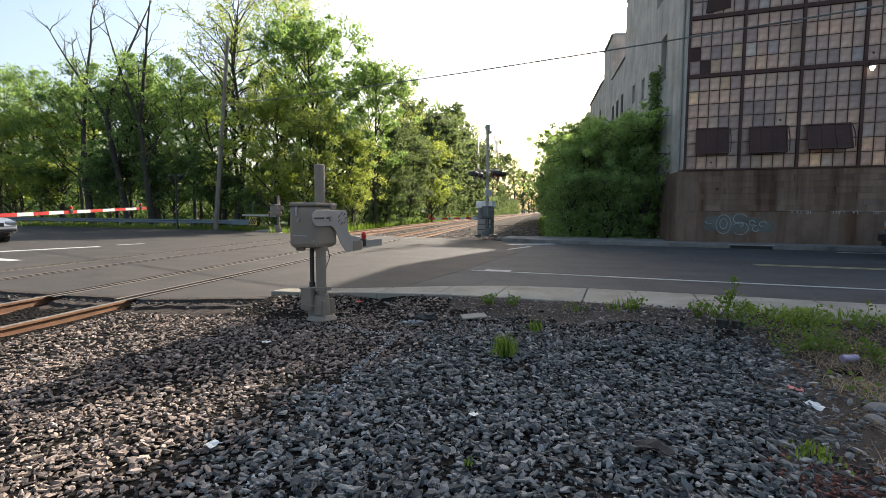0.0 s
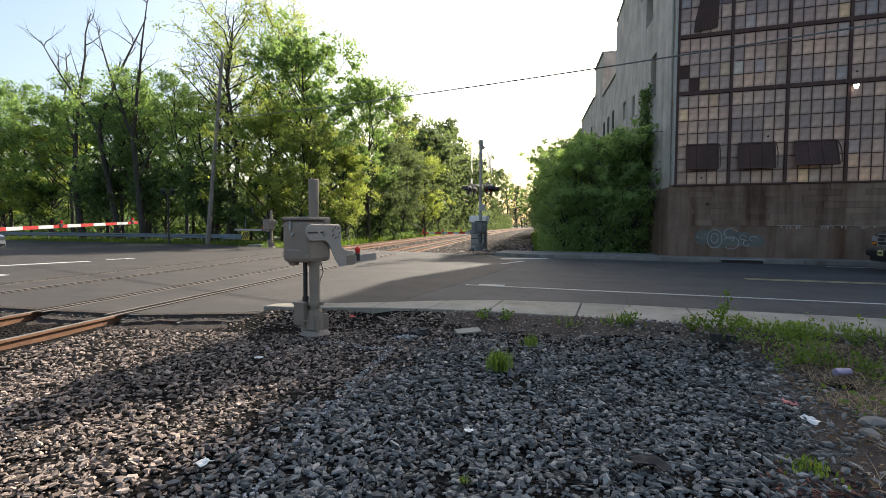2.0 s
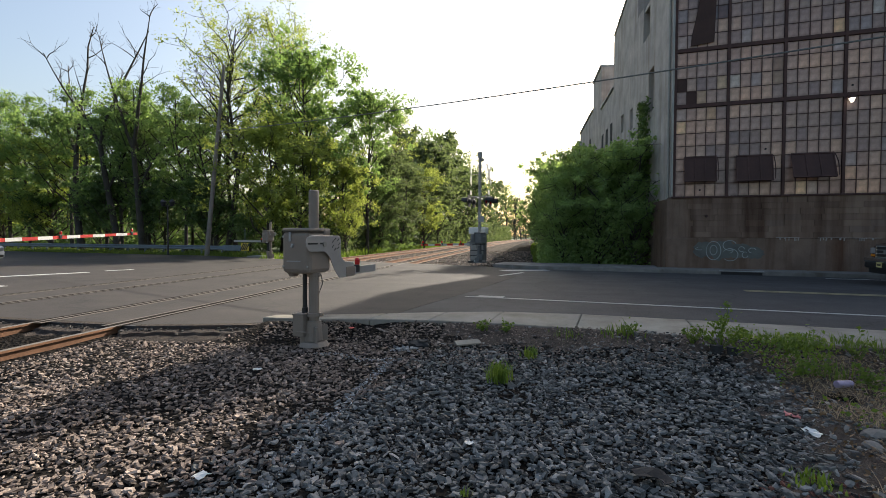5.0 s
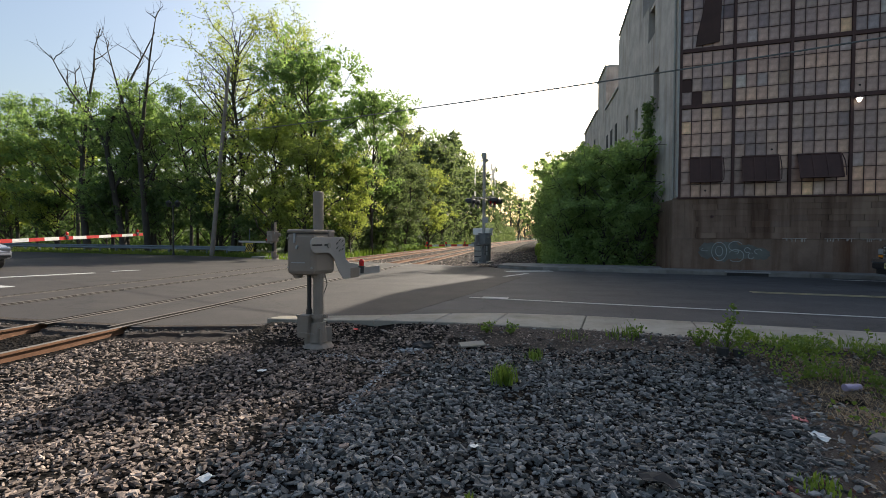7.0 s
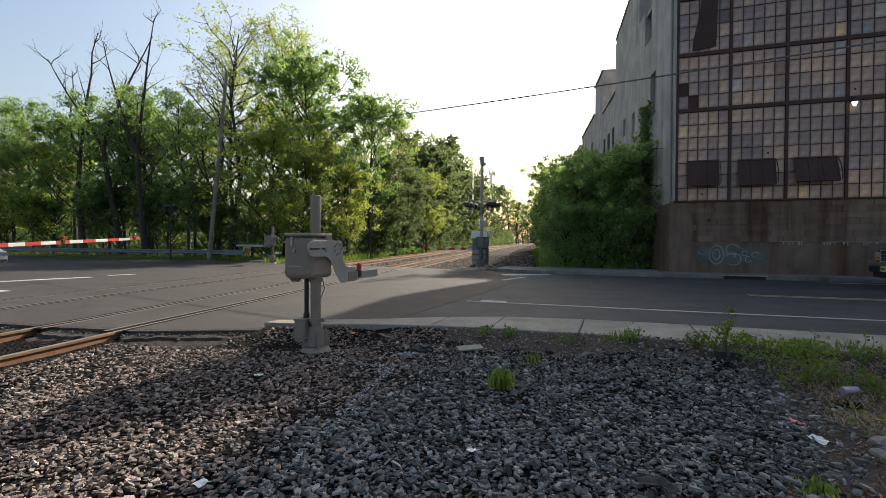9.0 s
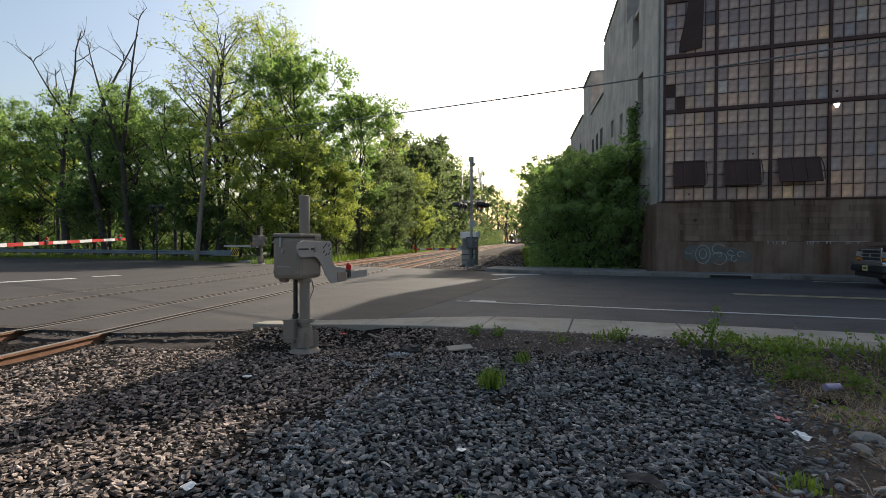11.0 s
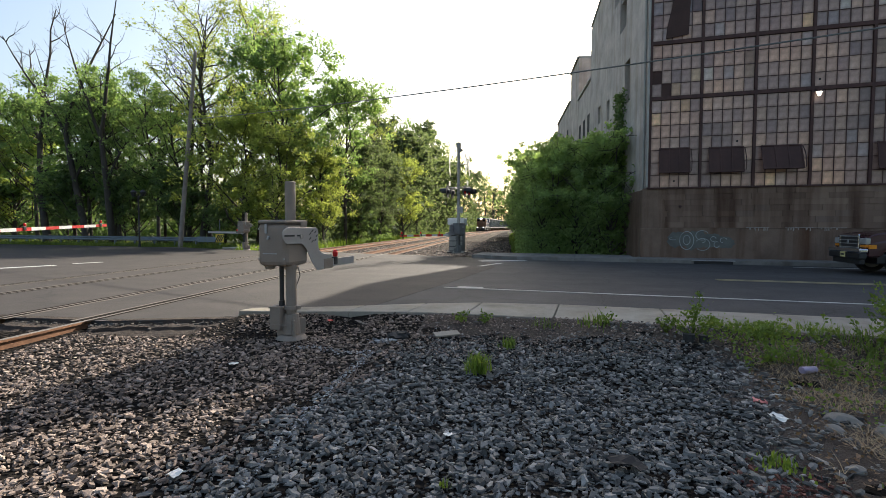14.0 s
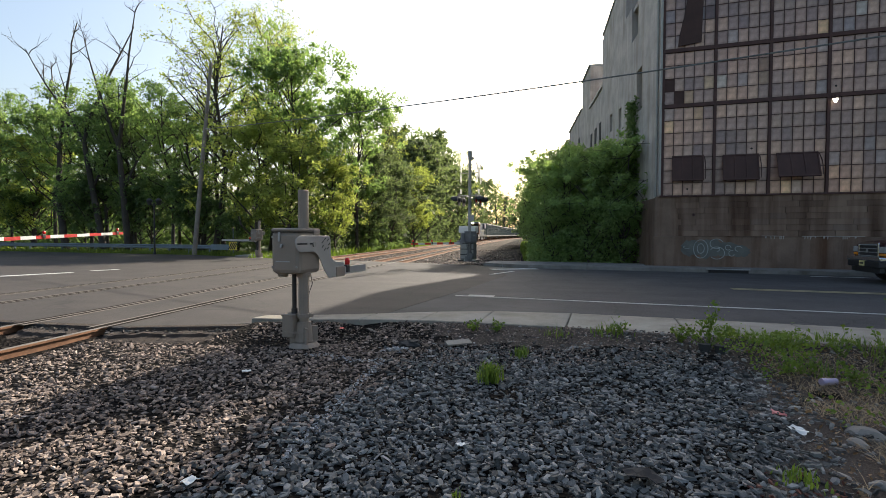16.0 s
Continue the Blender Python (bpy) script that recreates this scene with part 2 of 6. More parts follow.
def box(size, at=(0, 0, 0), turn=(0, 0, 0), bevel=0.0):
    return add_box(bmesh.new(), size, at, turn, bevel)


def add_rod(bm, a, b, r0, r1=None, seg=10, mat=0, caps=True):
    a, b = Vector(a), Vector(b)
    r1 = r0 if r1 is None else r1
    d = b - a
    m = Matrix.Translation((a + b) / 2) @ d.to_track_quat("Z", "Y").to_matrix().to_4x4()
    got = bmesh.ops.create_cone(bm, cap_ends=caps, segments=seg, radius1=r0, radius2=r1, depth=d.length, matrix=m)
    for f in {f for v in got["verts"] for f in v.link_faces}:
        f.material_index = mat
    return bm


def rod(a, b, r0, r1=None, seg=12):
    return add_rod(bmesh.new(), a, b, r0, r1, seg)


def add_prism(bm, outline, depth, m=Matrix(), mat=0):
    """An outline in x and z, given a thickness along y (centred)."""
    rings = []
    for y in (-depth / 2, depth / 2):
        rings.append([bm.verts.new(m @ Vector((x, y, z))) for x, z in outline])
    n = len(outline)
    fs = [bm.faces.new(rings[0]), bm.faces.new(rings[1][::-1])]
    for i in range(n):
        fs.append(bm.faces.new((rings[0][(i + 1) % n], rings[0][i], rings[1][i], rings[1][(i + 1) % n])))
    for f in fs:
        f.material_index = mat
    bmesh.ops.recalc_face_normals(bm, faces=fs)
    return bm


def slab_mesh(outline, z0, z1):
    """A flat slab over an outline in x and y."""
    bm = bmesh.new()
    lo = [bm.verts.new((x, y, z0)) for x, y in outline]
    hi = [bm.verts.new((x, y, z1)) for x, y in outline]
    n = len(outline)
    bm.faces.new(hi), bm.faces.new(lo[::-1])
    for i in range(n):
        bm.faces.new((lo[i], lo[(i + 1) % n], hi[(i + 1) % n], hi[i]))
    bmesh.ops.recalc_face_normals(bm, faces=bm.faces[:])
    return bm


def raw_mesh(name, verts, faces, material, smooth=False):
    """A mesh from numpy arrays: verts (n, 3), faces (m, k), all with k corners."""
    me = bpy.data.meshes.new(name)
    k = faces.shape[1]
    me.vertices.add(len(verts))
    me.vertices.foreach_set("co", np.ascontiguousarray(verts, dtype=np.float32).ravel())
    me.loops.add(faces.size)
    me.loops.foreach_set("vertex_index", np.ascontiguousarray(faces, dtype=np.int32).ravel())
    me.polygons.add(len(faces))
    me.polygons.foreach_set("loop_start", np.arange(0, faces.size, k, dtype=np.int32))
    me.polygons.foreach_set("use_smooth", np.full(len(faces), smooth))
    me.update(calc_edges=True)
    for m in (material if isinstance(material, (list, tuple)) else [material]):
        me.materials.append(M[m])
    return me


rng = np.random.default_rng(7)


def turns(n, flat=1.0):
    """n random rotation matrices; flat under 1 keeps them near level."""
    q = rng.normal(size=(n, 4)) * np.array([1, flat, flat, 1])
    q /= np.linalg.norm(q, axis=1)[:, None]
    w, x, y, z = q.T
    return np.stack([np.stack([1 - 2 * (y * y + z * z), 2 * (x * y - z * w), 2 * (x * z + y * w)], 1),
                     np.stack([2 * (x * y + z * w), 1 - 2 * (x * x + z * z), 2 * (y * z - x * w)], 1),
                     np.stack([2 * (x * z - y * w), 2 * (y * z + x * w), 1 - 2 * (x * x + y * y)], 1)], 1)


LEAF = np.array([(0, -0.5, 0), (0.3, -0.05, 0.06), (0, 0.55, 0), (-0.3, -0.05, 0.06)])


def leaves_mesh(name, centres, sizes, material, flat=0.8):
    n = len(centres)
    v = np.einsum("nij,kj->nki", turns(n, flat), LEAF) * np.asarray(sizes)[:, None, None] + centres[:, None, :]
    return raw_mesh(name, v.reshape(-1, 3), np.arange(n * 4).reshape(n, 4), material)


def tube(points, r, seg=6):
    """One smooth tube along a line of points."""
    bm = bmesh.new()
    rings = []
    for i, p in enumerate(points):
        d = (points[min(i + 1, len(points) - 1)] - points[max(i - 1, 0)]).normalized()
        a = d.orthogonal().normalized() if not rings else (a - d * a.dot(d)).normalized()
        b = d.cross(a)
        rings.append([bm.verts.new(p + (a * math.cos(k * 6.28319 / seg) + b * math.sin(k * 6.28319 / seg)) * r) for k in range(seg)])
    for u, v in zip(rings, rings[1:]):
        for k in range(seg):
            bm.faces.new((u[k], u[(k + 1) % seg], v[(k + 1) % seg], v[k]))
    bm.faces.new(rings[0][::-1]), bm.faces.new(rings[-1])
    return bm


# ---- the lie of the land ----


def bend(y):
    """The tracks bend gently to the east in the distance."""
    return max(0.0, y - 35.0) ** 2 / 4600.0


def rise(y):
    """And climb by a hair."""
    return 0.0006 * max(0.0, y - 40.0)


TRACKS = (-6.93, -11.05)
GRAVEL_Z = -0.13


EDGE_S = [-14, -9.6, -8.2, -6.8, -5.6, -4.55, -3.6, -2.7, -1.8, -0.5, 40]
EDGE_W = [5.1, 5.1, 5.25, 5.45, 6.0, 6.4, 6.78, 7.0, 7.1, 7.15, 7.12]


def lot_height(x, y):
    """The gravel lot: low heaps, higher towards the pavement on the east side."""
    h = GRAVEL_Z + 0.05 * noise.noise((x * 0.7, y * 0.7, 3.1)) + 0.03 * noise.noise((x * 1.9, y * 1.9, 8.0))
    s, w = x * U.x + y * U.y, x * N.x + y * N.y
    up = min(1.0, max(0.0, (w - 5.6) / 1.4)) * min(1.0, max(0.0, (s + 4.4) / 1.2))
    h += 0.19 * up * up
    if -6.05 < x and s < -3.4:
        gap = float(np.interp(s, EDGE_S, EDGE_W)) - w
        lip = 0.2 * min(1.0, max(0.0, (s + 5.6) / 0.5))
        h += lip * min(1.0, max(0.0, 1 - gap / 0.7)) * min(1.0, (x + 6.05) / 0.3) * min(1.0, (-3.4 - s) / 0.6)
    return h + 0.10 * math.exp(-((x - 1.6) / 1.3) ** 2 - ((y - 5.9) / 0.9) ** 2)


def make_ground():
    xs = [-1500, -600, -250, -120, -60, -40] + [-25 + 5 * i for i in range(3)] + [-10 + 0.4 * i for i in range(41)] + [8, 12, 20, 40, 80, 200, 600, 1500]
    ys = [-800, -200, -60, -20, -8, -3] + [0.4 * i - 1 for i in range(26)] + [10.5, 14, 20, 25, 30, 40, 60, 80, 110, 150, 200, 260, 330, 420, 600, 1000, 2200]
    bm = bmesh.new()
    grid = []
    for y in ys:
        row = []
        for x in xs:
            near = -11 < x < 7 and -2 < y < 9.5
            if near and x * N.x + y * N.y > float(np.interp(x * U.x + y * U.y, EDGE_S, EDGE_W)) + 0.25:
                row.append(bm.verts.new((x, y, -0.3)))
                continue
            z = lot_height(x, y) if near else GRAVEL_Z - 0.02 + rise(min(y, 1000))
            if y >= 9.5:
                z = -0.3 + rise(min(y, 1000))
            row.append(bm.verts.new((x, y, z)))
        grid.append(row)
    for j in range(len(ys) - 1):
        for i in range(len(xs) - 1):
            f = bm.faces.new((grid[j][i], grid[j][i + 1], grid[j + 1][i + 1], grid[j + 1][i]))
            cx, cy = (xs[i] + xs[i + 1]) / 2, (ys[j] + ys[j + 1]) / 2
            f.material_index = 1 if cy > 22 or cx < -25 or cx > 9 else 0
            f.smooth = True
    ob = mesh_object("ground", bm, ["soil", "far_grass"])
    tagged(ob, "gravelly soil, near-black for shade between stones, and rough grass around the crossing", "ground", kind="structure")


def make_road():
    # carriageway, in road coordinates: s along, w across
    east = [(s, 8.55) for s in (60, 20, 5, 1)] + [(-0.6, 8.5), (-1.6, 8.3), (-2.6, 7.95), (-3.6, 7.35), (-4.6, 6.75)]
    west = [(-5.6, 6.0), (-6.8, 5.45), (-8.2, 5.25), (-9.6, 5.1), (-12, 5.2), (-20, 7.5), (-80, 8)]
    far = [(-80, 26.3), (-26, 26.3), (-24, 25.6), (-20, 25.2), (-16, 24.4), (-6, 22.4), (-4, 21.1), (60, 21.1)]
    line = [road_point(s, w) for s, w in east + west + far]
    ob = mesh_object("road", slab_mesh([(p.x, p.y) for p in line][::-1], -0.35, 0.0), "asphalt")
    tagged(ob, "dark grey asphalt road with worn patches and cracks, tinted blue for shade", "road", kind="structure")
    # older asphalt over the crossing, the sun's warm tint put into its colour
    apron = [(-5.0, 6.62), (-5.65, 6.08), (-6.8, 5.53), (-8.2, 5.33), (-9.6, 5.2), (-12, 5.3), (-20, 7.6), (-60, 8.0), (-60, 26.2), (-26, 26.2), (-24, 25.5), (-20, 25.1), (-16, 24.2), (-7, 22.4), (-4.6, 21.4), (-3.2, 17), (-3.4, 12), (-3.7, 7.9)]
    line = [road_point(s, w) for s, w in apron]
    ob = mesh_object("crossing_apron", slab_mesh([(p.x, p.y) for p in line], -0.02, 0.004), "asphalt_old")
    tagged(ob, "older worn asphalt over the crossing, the sun's warm tint put into its colour", "road", kind="structure")


def strip(name, s0, w0, s1, w1, width, material, label, z=0.009):
    a, b = road_point(s0, w0), road_point(s1, w1)
    d = (b - a).normalized()
    side = Vector((-d.y, d.x, 0)) * width / 2
    ob = mesh_object(name, slab_mesh([((p).x, (p).y) for p in (a - side, b - side, b + side, a + side)], z - 0.006, z), material)
    return tagged(ob, label, "road marking", kind="structure")


def road_line(name, a, b, width, material, label, z=0.009):
    """A marking between two places of the plan."""
    a, b = Vector((*a, 0)), Vector((*b, 0))
    d = (b - a).normalized()
    side = Vector((-d.y, d.x, 0)) * width / 2
    ob = mesh_object(name, slab_mesh([(p.x, p.y) for p in (a - side, b - side, b + side, a + side)], z - 0.006, z), material)
    return tagged(ob, label, "road marking", kind="structure")


def make_markings():
    strip("edge_line", -3.25, 10.84, 50, 10.84, 0.09, "paint", "thin white edge line on the asphalt")
    strip("centre_line", 3.3, 14.62, 50, 14.62, 0.1, "paint_y", "faded yellow centre line")
    strip("centre_line", 3.3, 14.86, 50, 14.86, 0.1, "paint_y", "faded yellow centre line")
    strip("far_edge_line", 7.0, 20.3, 50, 20.3, 0.1, "paint", "thin worn white edge line")
    road_line("stop_bar", (-1.0, 20.2), (0.9, 20.9), 0.5, "paint", "worn white stop bar patch")
    road_line("crossing_mark", (-0.9, 17.5), (-0.1, 19.2), 0.16, "paint", "worn white diagonal paint mark")
    road_line("crossing_mark", (-1.1, 11.3), (-0.5, 11.22), 0.3, "paint", "small worn white paint mark")
    road_line("stop_line", (-17.6, 12.0), (-15.95, 15.5), 0.35, "paint", "worn white stop line before the crossing")
    road_line("stop_line", (-14.9, 11.0), (-13.75, 10.75), 0.3, "paint", "short worn white stop line")
    road_line("lane_mark", (-15.98, 16.3), (-15.6, 17.2), 0.25, "paint", "short worn white lane mark")


def pavement_piece(name, outline, z0, z1, parent, material="slab"):
    bm = slab_mesh(outline, z0, z1)
    top = [e for e in bm.edges if all(v.co.z > z1 - 0.001 for v in e.verts)]
    bmesh.ops.bevel(bm, geom=top, offset=0.012, segments=1, affect="EDGES")
    return part(name, bm, material, parent)


def make_pavements():
    near = thing("pavement_near", pose(0, 0, 0), "pale concrete pavement of cast slabs beside the gravel", "pavement", kind="structure")
    edge = [(-5.25, 6.3, 6.62), (-4.55, 6.42, 6.9), (-3.6, 6.78, 7.4), (-2.7, 7.0, 7.92), (-1.8, 7.1, 8.3), (-0.5, 7.15, 8.5), (1.1, 7.12, 8.54), (2.7, 7.1, 8.54), (4.3, 7.12, 8.54), (5.9, 7.12, 8.54), (7.5, 7.12, 8.54), (9.1, 7.12, 8.54), (12, 7.12, 8.54), (20, 7.12, 8.54), (40, 7.12, 8.54)]
    for (s0, a0, b0), (s1, a1, b1) in zip(edge, edge[1:]):
        g = 0.008
        for lo0, hi0, lo1, hi1, n in ((a0, b0 - 0.17, a1, b1 - 0.17, "slab"), (b0 - 0.16, b0, b1 - 0.16, b1, "kerb")):
            c = [road_point(s0 + g, lo0), road_point(s1 - g, lo1), road_point(s1 - g, hi1), road_point(s0 + g, hi0)]
            pavement_piece(n, [(p.x, p.y) for p in c], -0.3, 0.1 if n == "slab" else 0.095, near)
    far = thing("pavement_far", pose(0, 0, 0), "grey concrete pavement along the factory", "pavement", kind="structure")
    s = -5.2
    edge = [(-5.2, 21.9), (-4.2, 21.35)] + [(-3 + 2.4 * i, 21.1) for i in range(14)]
    for (s0, w0), (s1, w1) in zip(edge, edge[1:]):
        for n, a0, a1, b0, b1 in (("kerb", w0, w1, w0 + 0.16, w1 + 0.16), ("slab", w0 + 0.17, w1 + 0.17, 22.48 if s0 > 1 else 23.9, 22.48 if s0 > 1 else 23.9)):
            c = [road_point(s0 + 0.006, a0), road_point(s1 - 0.006, a1), road_point(s1 - 0.006, b1), road_point(s0 + 0.006, b0)]
            pavement_piece(n, [(p.x, p.y) for p in c], -0.3, 0.15, far, "slab_far")
    corner = thing("pavement_corner", pose(0, 0, 0), "pale concrete corner of pavement beyond the tracks", "pavement", kind="structure")
    c = [road_point(s, w) for s, w in ((-22.5, 25.65), (-18.5, 24.95), (-17.0, 25.6), (-18.2, 27.2), (-22.5, 27.0))]
    pavement_piece("slab", [(p.x, p.y) for p in c], -0.3, 0.08, corner)
    # storm drain in the far kerb
    d = thing("storm_drain", ROAD @ Matrix.Translation((4.6, 21.06, 0.03)), "dark slot of a storm drain in the kerb", "drain", kind="structure")
    part("slot", box((1.35, 0.1, 0.11), (0, 0, 0.02), bevel=0.005), "dark", d)
    part("lintel", box((1.5, 0.14, 0.03), (0, 0.03, 0.105), bevel=0.008), "box_grey", d)


RAIL = [(-0.07, -0.17), (0.07, -0.17), (0.07, -0.158), (0.012, -0.14), (0.012, -0.045), (0.036, -0.035), (0.036, -0.004), (0.03, 0.0), (-0.03, 0.0), (-0.036, -0.004), (-0.036, -0.035), (-0.012, -0.045), (-0.012, -0.14), (-0.07, -0.158)]


def rail_object(x0, parent):
    ys = [-40, -5, 6.4, 14, 22, 35] + [45 + 20 * i for i in range(38)]
    bm = bmesh.new()
    rings = []
    for y in ys:
        lift = 0.007 if 6 < y < 23 else 0.0
        rings.append([bm.verts.new((x0 + bend(y) + dx, y, dz + rise(y) + lift)) for dx, dz in RAIL])
    for a, b in zip(rings, rings[1:]):
        for i in range(len(RAIL)):
            f = bm.faces.new((a[i], a[(i + 1) % len(RAIL)], b[(i + 1) % len(RAIL)], b[i]))
            f.material_index = 1 if i in (6, 7, 8) else 0
    bmesh.ops.recalc_face_normals(bm, faces=bm.faces[:])
    return part("rail", bm, ["rust", "rail_top"], parent)


def make_tracks():
    tie_bm = box((2.6, 0.23, 0.18), (0, 0, -0.275), bevel=0.012)
    for k, xc in enumerate(TRACKS):
        track = thing("railway_track", pose(0, 0, 0), "rusty steel rails on weathered timber sleepers in ballast", "railway track", "railway tracks", "structure")
        for side in (-0.752, 0.752):
            rail_object(xc + side, track)
        first = part("sleeper", tie_bm.copy() if k == 0 else box((2.6, 0.23, 0.18), (0, 0, -0.275), bevel=0.012), "tie", track)
        first.location = (xc, 6.0, 0)
        ys = [-3 + 0.55 * i for i in range(16)] + [23.2 + 0.55 * i for i in range(110)]
        for y in ys:
            o = first.copy()
            scene.collection.objects.link(o)
            o.location = (xc + bend(y), y, rise(y))
            o.rotation_euler = (0, 0, radians(random.uniform(-1, 1)))
        # flangeways through the asphalt, laid as flat near-black strips
        for side in (-1, 1):
            x = xc + side * 0.657
            part("flangeway", box((0.11, 16.0, 0.004), (x, 14.4, 0.0065)), "groove", track, "dark groove beside the rail")
            part("gauge_strip", box((0.05, 16.0, 0.006), (xc + side * 0.572, 14.4, 0.008), bevel=0.002), "rail_top", track, "worn steel strip along the groove")
            part("field_gap", box((0.055, 16.0, 0.004), (xc + side * 0.822, 14.4, 0.0065)), "groove", track, "narrow dark gap outside the rail")
    tie_bm.free()
    # the ballast bed north of the road, and a low one south of it
    bm = bmesh.new()
    prof = [(-14.6, -0.35), (-13.2, -0.205), (-4.8, -0.205), (-2.2, -0.12), (2.2, -0.12)]
    for ys in ([-40, -5, 0, 3, 6.45], [22.0, 25, 35] + [50 + 20 * i for i in range(38)]):
        rows = [[bm.verts.new((x + bend(y), y, z + rise(y) + 0.02 * noise.noise((x, y, 0)))) for x, z in (prof if y > 20 else [(-14.6, -0.35), (-13.2, -0.215), (-5.6, -0.215), (-5.2, -0.25), (-4.8, -0.4)])] for y in ys]
        for a, b in zip(rows, rows[1:]):
            for i in range(4):
                f = bm.faces.new((a[i], a[i + 1], b[i + 1], b[i]))
                f.material_index = 1 if i > 2 and a[i].co.y > 20 else 0
    tagged(mesh_object("ballast_bed", bm, ["ballast", "soil"]), "grey-brown crushed stone ballast under the tracks", "ballast", kind="structure")


# ---- the factory ----
BAY = 1.95
BAYS = 9
LEVELS = [(3.12, 6.78, 7), (6.94, 9.08, 4), (9.24, 11.4, 4), (11.56, 13.7, 4)]


def make_factory():
    wall = M["wall"]
    f = ROAD.to_3x3().to_4x4()
    at = Matrix.Translation(CORNER) @ f                     # x along the front, y into the house
    house = thing("factory_building", pose(0, 0, 0), "old concrete factory with a rusty steel window front", "factory", kind="structure")
    length = 0.12 + BAYS * BAY

    def placed(bm):
        bm.transform(at)
        return bm

    # front: stained base, ledge, corner pier, piers above the windows
    bm = box((length + 0.6, 0.5, 1.35), (length / 2 + 0.12, 0.21, 0.72), bevel=0.03)
    part("plinth", placed(bm), "base_wall", house, "stained brown concrete base")
    bm = box((length + 0.5, 0.4, 1.75), (length / 2 + 0.14, 0.26, 2.22), bevel=0.02)
    add_box(bm, (0.42, 0.03, 1.7), (0.12, 0.05, 2.22), bevel=0.01)
    front = part("wall_front", placed(bm), "base_wall", house)
    # coursed blocks between the plinth and the sill, some of them spalled back
    rb = random.Random(17)
    shapes = []
    for k in range(6):
        me = bpy.data.meshes.new("block")
        bm = box((0.55 + 0.11 * k, 0.05, 0.23), bevel=0.005)
        bm.to_mesh(me)
        bm.free()
        me.materials.append(M["block"])
        shapes.append((0.55 + 0.11 * k, me))
    for course in range(7):
        s0 = 0.55 + rb.uniform(0, 0.4)
        while s0 < 12.2:
            w, me = rb.choice(shapes)
            ob = new("block", me)
            ob.parent = front
            ob.matrix_basis = at @ pose(s0 + w / 2, 0.046 + rb.choice((0, 0, 0.001, 0.003, 0.007, 0.014)), 1.53 + 0.234 * course, rb.uniform(-0.4, 0.4), rb.uniform(-0.25, 0.25), 0)
            s0 += w + 0.005
    part("sill", placed(box((length + 0.2, 0.3, 0.07), (length / 2 + 0.12, 0.12, 3.085), bevel=0.012)), "frame", house)
    bm = box((length + 0.1, 0.5, 0.45), (length / 2 + 0.15, 0.26, 13.97), bevel=0.02)
    part("parapet", placed(bm), "wall", house)
    # near-black sheet that stands for the unlit rooms behind the front
    part("room_shade_back", placed(box((length, 0.2, 13), (length / 2, 3.2, 8.5))), "dark", house)
    part("roof", slab_mesh([(CORNER.x + 0.1, CORNER.y + 0.2), (CORNER.x + 18, CORNER.y - 2.9), (CORNER.x + 18, 36), (CORNER.x + 0.1, 36)], 13.2, 13.4), "wall", house)
    # side wall along the tracks, with openings cut as a mesh of strips
    x0, y0, y1, low = 6.02, 21.9, 35.8, 13.5
    opens = [(25.0, 26.0, 7.6, 9.7), (32.3, 33.1, 8.1, 9.2), (29.6, 30.3, 7.7, 8.9), (25.9, 27.3, 11.6, 13.5)]
    ysplit = sorted({y0, y1, *[v for o in opens for v in o[:2]]})
    zsplit = sorted({0.0, low, *[v for o in opens for v in o[2:]]})
    bm = bmesh.new()
    for a, b in zip(ysplit, ysplit[1:]):
        for c, d in zip(zsplit, zsplit[1:]):
            if any(o[0] <= a and b <= o[1] and o[2] <= c and d <= o[3] for o in opens):
                continue
            add_box(bm, (0.35, b - a, d - c), (x0 + 0.175, (a + b) / 2, (c + d) / 2))
    bmesh.ops.remove_doubles(bm, verts=bm.verts[:], dist=0.0005)
    # the raised rear part, its coping falling away to the north, and a sloped cheek at its front
    side = Matrix.Rotation(radians(90), 4, "Z")
    add_prism(bm, [(28.7, low), (y1, low), (y1, 15.45), (28.7, 16.45)], 0.35, Matrix.Translation((x0 + 0.175, 0, 0)) @ side)
    add_prism(bm, [(0.352, low), (1.35, low), (1.35, 15.72), (0.352, 16.25)], 0.3, Matrix.Translation((x0, 28.86, 0)))
    part("wall_side", bm, "wall", house, "pale weathered concrete side wall")
    # another near-black sheet for the unlit depth behind the side openings
    part("room_shade_side", box((0.1, 14, 16), (x0 + 1.6, 28.9, 7.5)), "dark", house)
    bm = bmesh.new()
    add_prism(bm, [(29.05, 13.4), (35.7, 13.4), (35.7, 14.85), (29.05, 15.7)], 11.2, Matrix.Translation((x0 + 6.0, 0, 0)) @ side)
    part("upper_storey", bm, "wall", house)
    bm = bmesh.new()
    add_prism(bm, [(28.65, 16.45), (35.85, 15.44), (35.85, 15.56), (28.65, 16.57)], 0.46, Matrix.Translation((x0 + 0.16, 0, 0)) @ side)
    part("coping", bm, "box_grey", house)
    part("wall_end", box((12, 0.35, 15.3), (x0 + 6.01, 35.95, 7.65)), "wall", house)
    part("side_plinth", box((0.34, 4.4, 3.05), (x0 + 0.02, 24.05, 1.52), bevel=0.05), "base_wall", house, "stained concrete base of the side wall")
    # a downpipe on the side wall
    part("downpipe", rod((x0 - 0.06, 22.15, 3.1), (x0 - 0.06, 22.15, 13.5), 0.05), "galv", house, "pale rusty downpipe")
